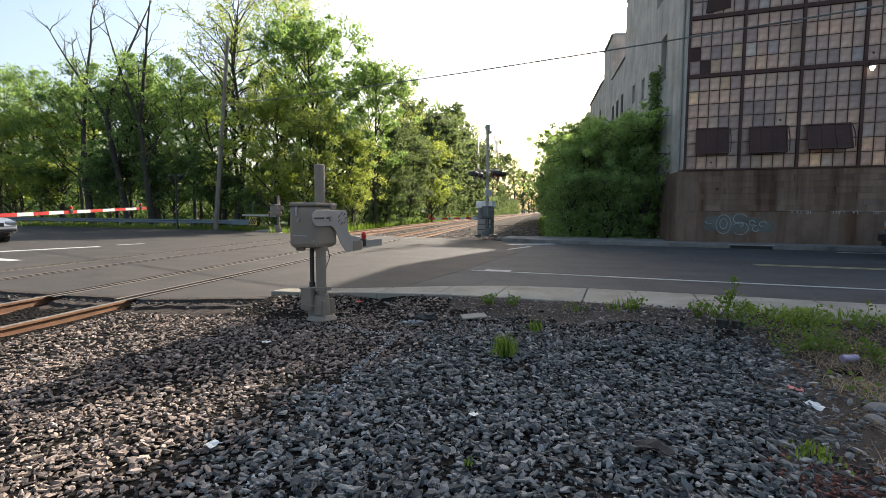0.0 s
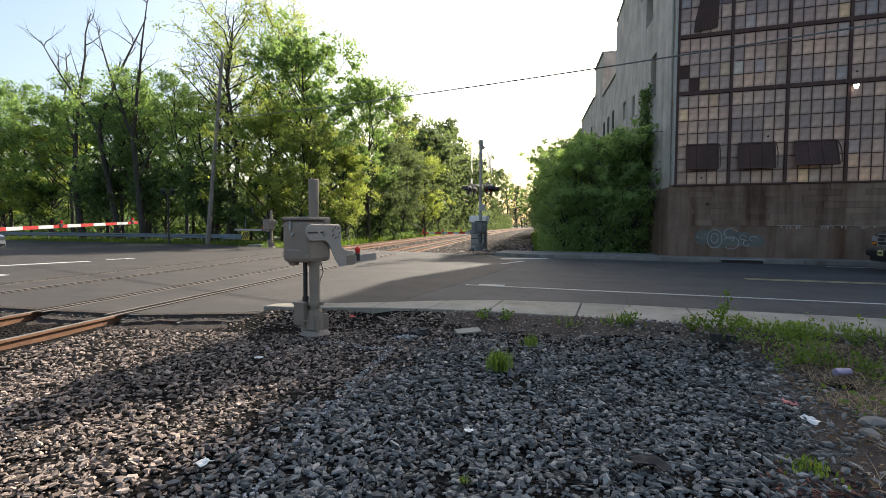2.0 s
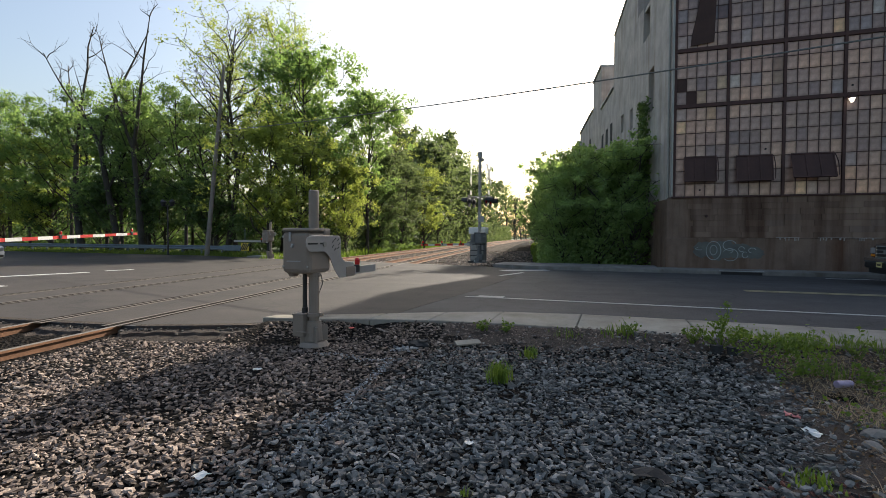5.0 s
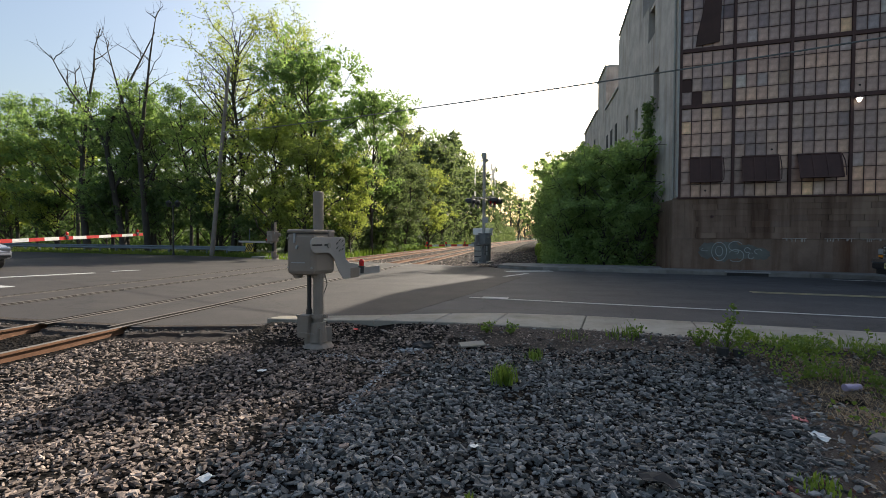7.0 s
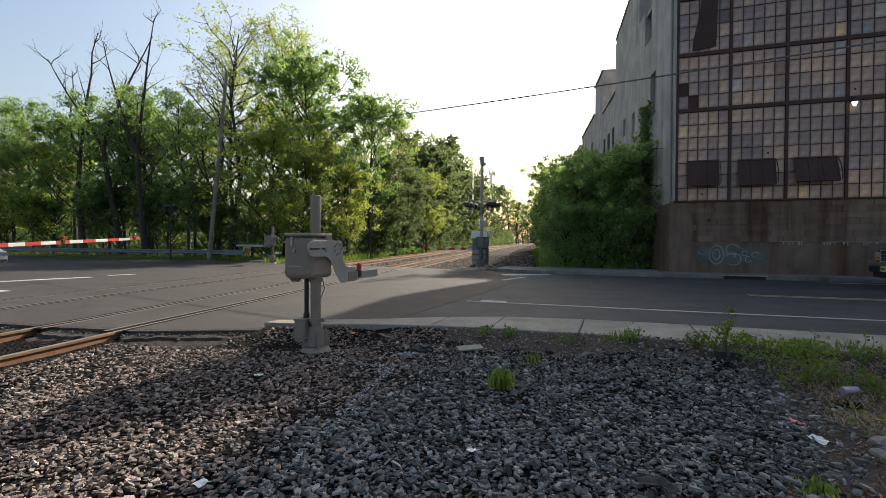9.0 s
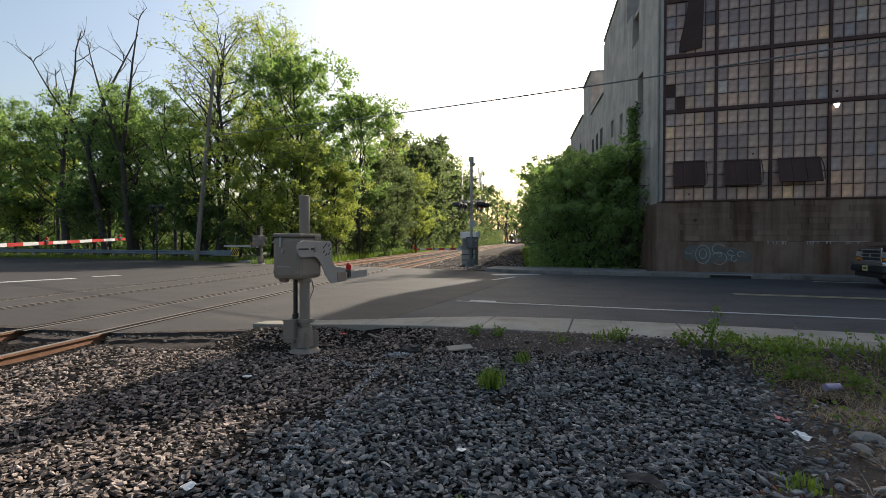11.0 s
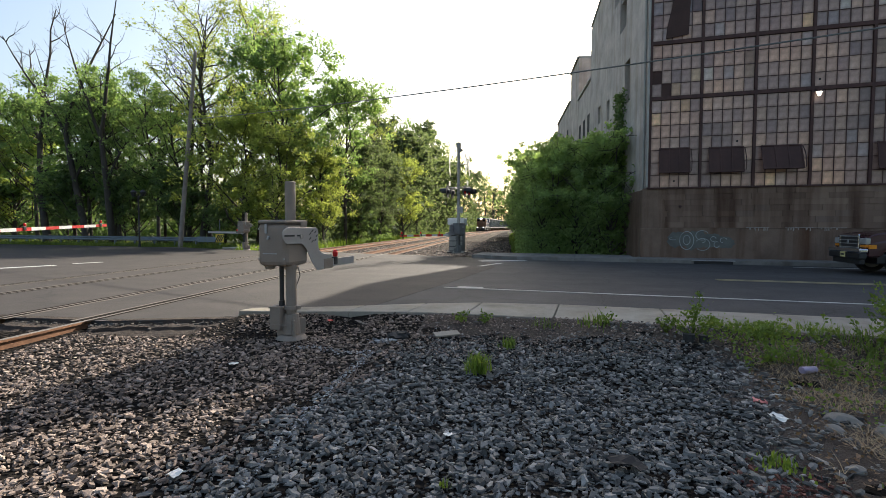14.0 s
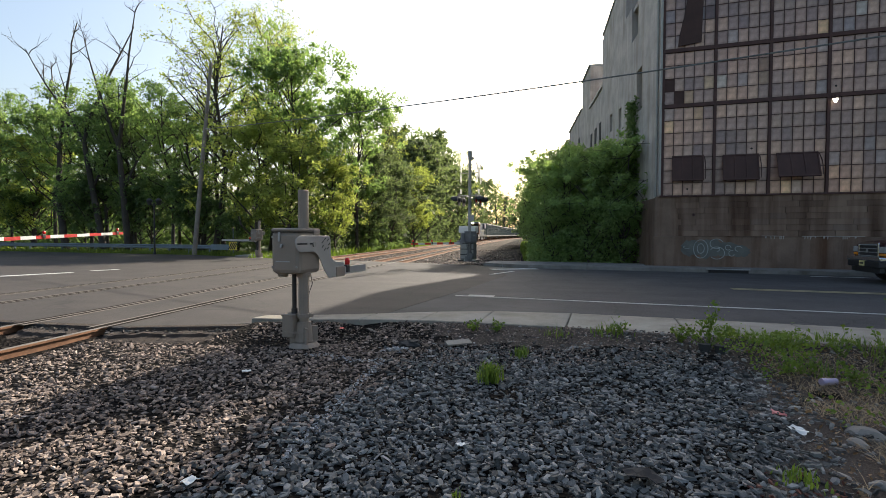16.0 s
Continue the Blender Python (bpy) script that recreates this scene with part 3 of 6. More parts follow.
    # rusty hopper sashes, a rust-eaten blind, a bright spot, paint and lime streaks on the front
    for sa, sb, za, zb, out in ((0.5, 1.65, 3.68, 4.76, 10), (2.38, 3.62, 3.64, 4.72, 12), (4.26, 5.62, 3.64, 4.7, 22), (8.1, 9.2, 3.64, 4.7, 10)):
        h = thing("hopper_sash", at @ pose((sa + sb) / 2, 0.0, zb, -out, 0, 0), "rust-red hopper sash tilted out of the window front", "window sash", "hopper sashes", "structure")
        part("sheet", box((sb - sa, 0.04, zb - za), (0, 0, (za - zb) / 2), bevel=0.008), "tarp", h)
        bm = bmesh.new()
        for k in range(4):
            add_box(bm, (0.04, 0.03, zb - za), ((sb - sa) * (k / 3 - 0.5), -0.03, (za - zb) / 2))
        add_box(bm, (sb - sa, 0.03, 0.05), (0, -0.035, za - zb + 0.03))
        add_box(bm, (sb - sa, 0.03, 0.05), (0, -0.035, -0.03))
        part("sash_frame", bm, "frame", h)
        bm = bmesh.new()
        arc = [Vector(((sb - sa) / 2 + 0.06, 0.02 - 0.16 * math.sin(k * 0.4), -0.05 - (zb - za) * 0.9 * k / 7)) for k in range(8)]
        for a, b in zip(arc, arc[1:]):
            add_rod(bm, a, b, 0.018, seg=6)
        part("stay", bm, "frame", h)
    b = thing("torn_blind", at @ pose(1.1, 0.02, 9.3), "rust-brown torn sheet hanging over the window panes", "sheet", kind="structure")
    bm = bmesh.new()
    add_prism(bm, [(-0.45, 0.0), (0.42, 0.1), (0.48, 2.1), (-0.1, 2.1), (-0.25, 1.2), (-0.4, 0.5)], 0.03)
    part("sheet", bm, "tarp", b)
    # bright spot of unsure source; its glowing globe, hood and bracket are added
    l = thing("bulkhead_lamp", at @ pose(6.12, -0.12, 6.62), "small bright spot on the window front, built as a hooded globe", "lamp")
    part("hood", rod((0, 0, 0.05), (0, 0, 0.2), 0.13, 0.1, 14), "frame", l)
    part("globe", rod((0, 0, 0.05), (0, 0, -0.1), 0.105, 0.04, 14), "lamp_glow", l, "glowing white globe for the bright spot")
    part("bracket", box((0.05, 0.24, 0.05), (0, 0.12, 0.2)), "frame", l)
    rr = random.Random(3)
    # faded spray paint: teal clouds with two bubble letters and loose curls over them
    for cx, cz, w, h in ((1.3, 0.92, 0.42, 0.34), (1.95, 0.9, 0.5, 0.4), (2.55, 0.88, 0.46, 0.3), (3.0, 0.82, 0.4, 0.26)):
        bm = bmesh.new()
        add_prism(bm, [(cx + w * math.cos(q * 0.2618) * (0.8 + 0.35 * rr.random()), cz + h * math.sin(q * 0.2618) * (0.8 + 0.35 * rr.random())) for q in range(24)], 0.004, Matrix.Translation((0, -0.042 + 0.0006 * cx, 0)))
        part("spray_cloud", placed(bm), "spray_dim", house, "faded teal cloud of spray paint")
    for cx, cz, w, h, t0, t1 in ((1.62, 0.88, 0.27, 0.38, 0, 6.4), (1.62, 0.9, 0.13, 0.2, 0, 6.4), (2.2, 1.1, 0.24, 0.2, 0.4, 5.2), (2.22, 0.72, 0.28, 0.25, -2.4, 2.6), (2.2, 0.88, 0.12, 0.09, -1.5, 1.8), (2.62, 0.95, 0.1, 0.1, 0, 5.5), (2.75, 0.72, 0.1, 0.12, 1, 6), (1.1, 0.95, 0.14, 0.05, 2, 5.5), (3.0, 0.9, 0.13, 0.1, 0.3, 4.5)):
        ring = [Vector((cx + w * math.cos(t0 + (t1 - t0) * q / 18), -0.05, cz + h * math.sin(t0 + (t1 - t0) * q / 18))) for q in range(19)]
        part("spray_stroke", placed(tube(ring, 0.016, 4)), "spray", house, "pale spray-paint stroke")
    for sx, w in ((4.05, 0.5), (4.4, 0.4), (5.4, 0.45), (5.75, 0.5), (6.3, 0.7), (6.9, 0.6)):
        bm = box((w, 0.008, 0.022), (sx, -0.046, 1.42 + 0.012 * rr.random()))
        for q in range(4):
            d = rr.uniform(0.04, 0.13)
            add_box(bm, (0.028, 0.008, d), (sx + w * rr.uniform(-0.45, 0.45), -0.0455, 1.42 - d / 2))
        part("lime_streak", placed(bm), "lime", house, "pale lime run at the plinth's ledge")
    part("bolt_ring", placed(rod((1.35, 0.04, 2.3), (1.35, -0.06, 2.3), 0.06, 0.05, 12)), "frame", house, "rusty pipe stub")
    # bays of the window front
    for i in range(BAYS):
        make_window(at, i)
    # lower blocks behind
    for k, (x, ya, yb, z) in enumerate(((6.1, 36.2, 42.3, 12.0), (6.1, 42.4, 47.2, 15.6), (6.1, 47.3, 58, 13.2), (5.9, 58.1, 70, 12.4), (6.0, 70.1, 95, 11.2))):
        b = thing("factory_wing", pose(0, 0, 0), "rear wing of the old factory in weathered concrete", "factory", "factory wings", "structure")
        part("wall", box((10, yb - ya, z), (x + 5, (ya + yb) / 2, z / 2), bevel=0.03), "wall", b)
        part("coping", box((10.2, yb - ya - 0.02, 0.14), (x + 4.98, (ya + yb) / 2, z + 0.075), bevel=0.02), "box_grey", b)
        if yb - ya > 5:
            for j in range(3):
                y = ya + (j + 0.5) * (yb - ya) / 3
                # near-black box: the unlit room put into the window's colour
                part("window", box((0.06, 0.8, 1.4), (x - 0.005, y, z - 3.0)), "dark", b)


def pane_mesh(w, h):
    bm = box((w, 0.012, h), bevel=0.0)
    me = bpy.data.meshes.new("pane")
    bm.to_mesh(me)
    bm.free()
    me.materials.append(M["pane"])
    return me


PANES = {}


def make_window(at, i):
    base = at @ Matrix.Translation((0.12 + i * BAY, 0.10, 0))
    w = thing("window_%d" % (i + 1), base, "rusty steel factory window with small grimy panes, some broken", "window", "factory windows", "structure")
    bm = bmesh.new()
    add_box(bm, (0.1, 0.16, 10.7), (0, 0, 8.45))
    for z in (6.86, 9.16, 11.48, 13.76):
        add_box(bm, (BAY - 0.1, 0.15, 0.15), (BAY / 2, 0, z))
    part("window_frame", bm, "frame", w)
    if i == 0:
        part("end_trim", box((0.07, 0.2, 10.6), (-0.09, -0.02, 8.45), bevel=0.01), "galv", w, "pale steel edge strip")
    bars = bmesh.new()
    cols = 5
    cw = (BAY - 0.1) / cols
    r = random.Random(50 + i)
    for z0, z1, rows in LEVELS:
        ch = (z1 - z0) / rows
        for c in range(1, cols):
            add_box(bars, (0.026, 0.05, z1 - z0), (0.05 + c * cw, 0, (z0 + z1) / 2))
        for k in range(1, rows):
            add_box(bars, (BAY - 0.1, 0.046, 0.026), (BAY / 2, 0, z0 + k * ch))
        for c, k in itertools.product(range(cols), range(rows)):
            if (i == 0 and z0 == 6.94 and (c, k) in ((0, 1), (1, 0))):
                part("sheet_patch", box((cw - 0.02, 0.012, ch - 0.02), (0.05 + (c + 0.5) * cw, 0.01, z0 + (k + 0.5) * ch)), "tarp", w, "rusty sheet in place of a pane")
                continue
            if r.random() < 0.012 and i < 6:
                part("hole", rod((0.05 + (c + 0.5) * cw, -0.012, z0 + (k + 0.5) * ch), (0.05 + (c + 0.5) * cw, 0.0, z0 + (k + 0.5) * ch), 0.04, 0.045, 7), "dark", w, "dark hole broken through a pane")
            key = (round(cw, 3), round(ch, 3))
            if key not in PANES:
                PANES[key] = pane_mesh(cw - 0.02, ch - 0.02)
            p = new("pane", PANES[key])
            p.parent = w
            p.location = (0.05 + (c + 0.5) * cw, r.uniform(-0.004, 0.004), z0 + (k + 0.5) * ch)
            p.rotation_euler = (radians(r.uniform(-1.2, 1.2)), 0, radians(r.uniform(-1.2, 1.2)))
    part("glazing_bars", bars, "frame", w)


def pane_material():
    """Old wired glass under decades of grime: each pane its own tone, dirt caught along its edges, and patches shared by neighbours."""
    m = Mat("grimy_glass", 0.3, 0, 0.6)
    info = m.node("ShaderNodeObjectInfo")
    c = m.ramp(info.outputs["Random"], [(0.0, (0.27, 0.2, 0.195)), (0.3, (0.36, 0.265, 0.235)), (0.62, (0.42, 0.31, 0.262)), (0.88, (0.5, 0.37, 0.29)),
                                        (0.905, (0.31, 0.275, 0.29)), (0.95, (0.38, 0.34, 0.345)), (0.965, (0.14, 0.08, 0.072)), (0.985, (0.62, 0.46, 0.28)), (1.0, (0.46, 0.47, 0.47))])
    grime = m.ramp(m.noise(3.0, 6, 0.65), [(0.3, (0.55, 0.5, 0.46)), (0.7, (1.12, 1.06, 1.0))])
    zone = m.node("ShaderNodeTexNoise", Scale=0.42, Detail=3.0)
    m.link(info.outputs["Location"], zone.inputs["Vector"])
    warm = m.ramp(zone.outputs["Fac"], [(0.3, (0.6, 0.56, 0.58)), (0.46, (1.06, 0.97, 0.95)), (0.68, (1.6, 1.32, 1.1))])
    split = m.node("ShaderNodeSeparateXYZ")
    m.link(m.coord.outputs["Generated"], split.inputs[0])
    edge = None
    for axis in ("X", "Z"):
        away = m.node("ShaderNodeMath")
        away.operation = "PINGPONG"
        away.inputs[1].default_value = 0.5
        m.link(split.outputs[axis], away.inputs[0])
        if edge is None:
            edge = away.outputs[0]
        else:
            least = m.node("ShaderNodeMath")
            least.operation = "MINIMUM"
            m.link(edge, least.inputs[0])
            m.link(away.outputs[0], least.inputs[1])
            edge = least.outputs[0]
    dirt = m.ramp(edge, [(0.0, (0.4, 0.34, 0.31)), (0.22, (1, 1, 1))])
    col = m.mix(1.0, m.mix(1.0, c, grime, "MULTIPLY"), warm, "MULTIPLY")
    m.colour(m.mix(0.55, col, dirt, "MULTIPLY"))
    m.bump(m.noise(5, 3), 0.2, 0.012)
    return m.m


M["pane"] = pane_material()
M["spray"] = simple("faded_spray_paint", (0.27, 0.29, 0.28), 0.85, 0, 0.4, 6)
M["spray_dim"] = simple("ghost_of_teal_paint", (0.105, 0.108, 0.097), 0.88, 0, 0.35, 7)
M["lime"] = simple("lime_bloom", (0.3, 0.27, 0.24), 0.9, 0, 0.4, 9)


def block_material():
    m = Mat("stained_concrete_block", 0.9, 0, 0.3)
    info = m.node("ShaderNodeObjectInfo")
    c = m.ramp(info.outputs["Random"], [(0.0, (0.155, 0.108, 0.082)), (0.5, (0.18, 0.126, 0.095)), (0.85, (0.21, 0.15, 0.112)), (1.0, (0.17, 0.125, 0.1))])
    run = m.node("ShaderNodeTexNoise", Scale=1.4, Detail=6.0)
    geo = m.node("ShaderNodeNewGeometry")
    mp = m.node("ShaderNodeMapping")
    mp.inputs["Scale"].default_value = (1.7, 1.7, 0.16)
    m.link(geo.outputs["Position"], mp.inputs[0])
    m.link(mp.outputs[0], run.inputs["Vector"])
    stain = m.ramp(run.outputs["Fac"], [(0.4, (1.05, 1.02, 1.0)), (0.68, (0.42, 0.33, 0.28))])
    m.colour(m.mix(1.0, c, stain, "MULTIPLY"))
    m.bump(m.noise(24, 6), 0.5, 0.012)
    return m.m


M["block"] = block_material()

# ---- trees and shrubs ----


def limb(bm, a, b, r0, r1, seg=6, kink=0.06):
    """A tapered limb in three crooked pieces."""
    a, b = Vector(a), Vector(b)
    pts = [a]
    for k in (0.35, 0.7):
        pts.append(a.lerp(b, k) + Vector((random.uniform(-1, 1), random.uniform(-1, 1), random.uniform(-0.4, 0.4))) * (b - a).length * kink)
    pts.append(b)
    for i in range(3):
        ra, rb = r0 + (r1 - r0) * i / 3, r0 + (r1 - r0) * (i + 1) / 3
        add_rod(bm, pts[i], pts[i + 1], ra, rb, seg, caps=False)
    return pts


def tree_mesh(height, spread, bare=0.0, leaves=9000, leaf=0.24, low=0.2, seed=1, material="leaf", bark="bark", twigs=True):
    """Trunk mesh and crown mesh of one kind of tree. bare: the share of limbs that carry no leaves; low: where the crown begins."""
    random.seed(seed)
    bm = bmesh.new()
    lean = Vector((random.uniform(-0.06, 0.06), random.uniform(-0.06, 0.06), 0)) * height
    r = (0.010 + 0.001 * bare) * height + 0.03
    top = Vector((lean.x, lean.y, height * 0.93))
    add_rod(bm, (0, 0, -0.3), (0, 0, 0.4), r * 1.35, r, 8, caps=False)
    trunk = limb(bm, (0, 0, 0.35), top, r, 0.03, 8, 0.03)
    clumps = []
    count = 30
    for i in range(count):
        k = low + (0.97 - low) * (i + random.random()) / count
        j = min(2, int(k * 3))
        p = trunk[j].lerp(trunk[j + 1], k * 3 - j)
        ang = i * 2.4 + random.uniform(-0.5, 0.5)
        prof = math.sin(math.pi * min(1, 0.25 + 0.75 * (k - low) / (1 - low) * 0.95)) ** 0.7
        out = spread * prof * random.uniform(0.55, 1.1)
        q = p + Vector((math.cos(ang) * out, math.sin(ang) * out, out * random.uniform(0.55, 1.35) + 0.3))
        q.z = min(q.z, height * 1.0)
        pts = limb(bm, p, q, r * (1.05 - k) * (0.55 + 0.1 * bare) + 0.015, 0.012, 5, 0.11)
        leafy = random.random() >= bare
        for _ in range(4):
            e = pts[2].lerp(q, random.random()) + Vector((random.gauss(0, 1), random.gauss(0, 1), random.gauss(0.25, 0.7))) * out * 0.33
            if twigs:
                limb(bm, pts[2].lerp(q, random.random()), e, 0.018, 0.005, 4, 0.08)
                if not leafy:
                    for _ in range(2):
                        e2 = e + Vector((random.gauss(0, 1), random.gauss(0, 1), random.gauss(0.5, 0.6))) * 0.5
                        limb(bm, pts[3].lerp(e, random.random()), e2, 0.01, 0.004, 3, 0.08)
            if leafy:
                clumps.append((e, 0.21 * spread * random.uniform(0.5, 1.15)))
                clumps.append((pts[1].lerp(q, random.random()), 0.17 * spread))
    me = bpy.data.meshes.new("trunk")
    bm.to_mesh(me)
    bm.free()
    me.materials.append(M[bark])
    me.polygons.foreach_set("use_smooth", [True] * len(me.polygons))
    local = np.random.default_rng(seed)
    if not clumps:
        return me, None
    c = np.array([tuple(p) for p, _ in clumps])
    rad = np.array([s for _, s in clumps])
    pick = local.integers(0, len(c), leaves)
    d = local.normal(size=(leaves, 3))
    d /= np.linalg.norm(d, axis=1)[:, None]
    d *= (local.random(leaves) ** 0.45)[:, None] * np.array([1, 1, 0.72])
    pos = c[pick] + d * rad[pick][:, None] * local.uniform(0.6, 1.25, (leaves, 1))
    pos[:, 2] = np.maximum(pos[:, 2], 0.15)
    sizes = leaf * local.uniform(0.55, 1.35, leaves)
    return me, leaves_mesh("crown", pos, sizes, material)


def dead_tree_mesh(height, lean, seed):
    """A bare tree: one leaning, snaking trunk that forks into a few long limbs with crooked side branches and fine twigs."""
    random.seed(seed)
    bm = bmesh.new()

    def snake(a, way, length, r0, r1, steps, seg, wander):
        pts = [Vector(a)]
        way = way.normalized()
        for i in range(steps):
            way = (way + Vector((random.gauss(0, wander), random.gauss(0, wander), random.gauss(0.05, wander * 0.5)))).normalized()
            pts.append(pts[-1] + way * length / steps)
            ra, rb = (r0 + (r1 - r0) * k / steps for k in (i, i + 1))
            add_rod(bm, pts[-2], pts[-1], ra, rb, seg, caps=False)
        return pts, way

    r = 0.0125 * height + 0.03
    trunk, way = snake((0, 0, -0.3), Vector((lean[0], lean[1], 1)), height * 0.47, r, r * 0.62, 5, 8, 0.05)
    forks = [(trunk[-1], way + Vector((lean[0] * 1.0, lean[1], 0)) + Vector((-0.32, 0.05, 0)), 0.52, 0.5), (trunk[-1], way + Vector((0.28, -0.06, 0.1)), 0.56, 0.58), (trunk[3], way + Vector((0.45, 0.2, 0)), 0.42, 0.36)]
    for at, d, share, thick in forks:
        pts, _ = snake(at, d, height * share, r * thick, 0.032, 6, 6, 0.1)
        for k in range(2, 7):
            for side in (-1, 1):
                if random.random() < 0.2:
                    continue
                out = Vector((side * random.uniform(0.5, 1.0), random.uniform(-0.7, 0.7), random.uniform(0.5, 1.1)))
                br, bd = snake(pts[k].lerp(pts[k - 1], random.random()), out, random.uniform(0.8, 2.4) * (1.1 - 0.09 * k) * height / 15, 0.045, 0.014, 3, 4, 0.25)
                for q in (1, 2, 3, 3):
                    snake(br[q], bd + Vector((random.gauss(0, 0.7), random.gauss(0, 0.7), random.gauss(0.2, 0.4))), random.uniform(0.5, 1.3), 0.016, 0.006, 2, 3, 0.25)
    me = bpy.data.meshes.new("trunk")
    bm.to_mesh(me)
    bm.free()
    me.materials.append(M["bark"])
    me.polygons.foreach_set("use_smooth", [True] * len(me.polygons))
    return me, None


def plant(name, meshes, m, label, category, group):
    t = thing(name, m, label, category, group)
    trunk = new("trunk", meshes[0])
    trunk.parent = t
    if meshes[1]:
        crown = new("crown", meshes[1])
        crown.parent = t
    return t


def make_woods():
    random.seed(11)
    kinds = {
        "maple": tree_mesh(15.5, 3.9, 0.0, 15000, 0.25, 0.2, 1, "leaf"),
        "tall": tree_mesh(17, 3.4, 0.15, 8000, 0.22, 0.22, 2, "leaf"),
        "yellow": tree_mesh(10.5, 3.8, 0.0, 15000, 0.2, 0.05, 3, "leaf_yellow"),
        "bare": tree_mesh(17.5, 3.6, 0.95, 300, 0.18, 0.3, 4, "leaf"),
        "dead": dead_tree_mesh(18.5, (-0.3, 0.0), 71),
        "dead_fork": dead_tree_mesh(19.0, (-0.24, 0.05), 73),
        "dead_tall": dead_tree_mesh(18.0, (-0.07, 0.0), 78),
        "sparse": tree_mesh(18, 3.3, 0.2, 4800, 0.15, 0.3, 5, "leaf_yellow"),
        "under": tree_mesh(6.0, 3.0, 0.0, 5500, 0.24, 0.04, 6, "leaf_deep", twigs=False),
        "round": tree_mesh(12.5, 3.6, 0.0, 13000, 0.25, 0.05, 8, "leaf_track"),
        "far_maple": tree_mesh(15.5, 3.9, 0.0, 4500, 0.46, 0.1, 1, "leaf_track", twigs=False),
        "far_round": tree_mesh(12.5, 3.6, 0.0, 4500, 0.45, 0.04, 8, "leaf_track", twigs=False),
    }
    plans = [  # kind, x, y, size
        ("maple", -16.8, 37.0, 1.06), ("maple", -14.4, 43.0, 0.93), ("yellow", -19.4, 34.5, 0.95), ("yellow", -16.6, 33.8, 0.8),
        ("yellow", -14.4, 37.5, 0.72), ("sparse", -24.5, 37.0, 1.12), ("sparse", -20.5, 39.5, 1.14), ("sparse", -27.0, 42.0, 1.1), ("sparse", -22.5, 42.5, 1.2),
        ("tall", -28.0, 36.5, 0.82), ("tall", -31.5, 36.5, 0.86), ("dead_tall", -29.0, 33.0, 1.0), ("dead", -34.3, 33.0, 1.04), ("bare", -27.0, 39.0, 1.0), ("dead_fork", -31.3, 33.2, 1.02),
        ("tall", -33.0, 37.5, 0.8), ("tall", -38.0, 35.5, 0.82), ("tall", -35.5, 38.0, 0.85), ("maple", -39.0, 40.0, 0.86), ("maple", -44.0, 39.0, 0.84), ("tall", -46.5, 35.5, 0.8), ("tall", -43.0, 34.5, 0.78), ("maple", -36.5, 42.0, 0.88), ("yellow", -42.0, 37.0, 0.9), ("yellow", -48.0, 38.0, 0.95),
        ("maple", -33.0, 44.0, 0.82), ("tall", -28.0, 46.0, 0.95), ("maple", -21.0, 47.0, 0.95), ("maple", -50.0, 42.0, 0.75), ("tall", -24.5, 34.8, 0.7), ("round", -54.0, 39.0, 0.8),
        ("under", -24.5, 35.5, 0.7), ("under", -29.5, 34.8, 0.75), ("under", -34.0, 34.3, 0.7), ("under", -38.5, 34.0, 0.75), ("under", -43.0, 33.5, 0.75), ("under", -48.0, 33.5, 0.75),
        ("under", -20.8, 34.0, 0.5), ("under", -27.0, 38.0, 1.0), ("under", -32.0, 39.0, 1.0), ("under", -37.0, 39.0, 1.0), ("under", -22.0, 39.0, 0.9),
        ("round", -14.2, 46.0, 0.76), ("round", -13.6, 52.0, 0.74), ("round", -14.8, 58.0, 0.95), ("sparse", -16.5, 60.0, 0.98), ("sparse", -18.0, 53.0, 0.9), ("yellow", -13.4, 64.0, 0.95),
        ("round", -14.8, 68.0, 1.2), ("maple", -17.5, 73.0, 1.15), ("round", -14.2, 79.0, 1.35), ("maple", -15.5, 88.0, 1.3), ("round", -14.6, 97.0, 1.35), ("maple", -15.2, 106.0, 1.2), ("round", -14.5, 114.0, 1.4),
    ]
    for y in (118, 132, 148, 166, 186, 208, 232, 260, 292):
        plans.append((random.choice(("maple", "round", "sparse")), -16.0 + bend(y) + random.uniform(-1.5, 1), y, random.uniform(1.2, 1.45)))
    for x, y, s in ((-4.5, 246, 1.35), (-2.2, 258, 1.5), (0.4, 272, 1.4), (3.2, 288, 1.35), (6.5, 305, 1.2)):
        plans.append(("bare", x, y, s))
    words = {"maple": ("broad_tree", "broad bright green tree in full spring leaf", "tree"), "tall": ("tall_tree", "tall slender half-leafed green tree", "tree"),
             "yellow": ("young_tree", "low spreading tree with yellow-green young leaves", "tree"), "bare": ("bare_tree", "bare grey tree with crooked leafless branches", "tree"),
             "sparse": ("sparse_tree", "tall tree with fine twigs and few leaves", "tree"), "under": ("undergrowth_shrub", "undergrowth shrub at the wood's edge, shade put into its dark green", "shrub"),
             "round": ("round_tree", "rounded leafy green tree beside the railway", "tree")}
    for k in ("dead", "dead_fork", "dead_tall"):
        words[k] = ("bare_tree", "tall dark leafless tree, leaning, with crooked forked limbs", "tree")
    for kind, x, y, s in plans:
        n, label, cat = words[kind]
        if y > 66 and kind in ("maple", "round"):
            kind = "far_" + kind
        back = x * N.x + y * N.y
        least = 30.8 if kind.startswith("dead") else 32.6 if x < -24 else 31.0
        if back < least:             # behind the guard rail, the bare trees foremost
            x, y, s = x * least / back, y * least / back, s * least / back
        turned = 0 if kind.startswith("dead") else random.uniform(0, 6.28)
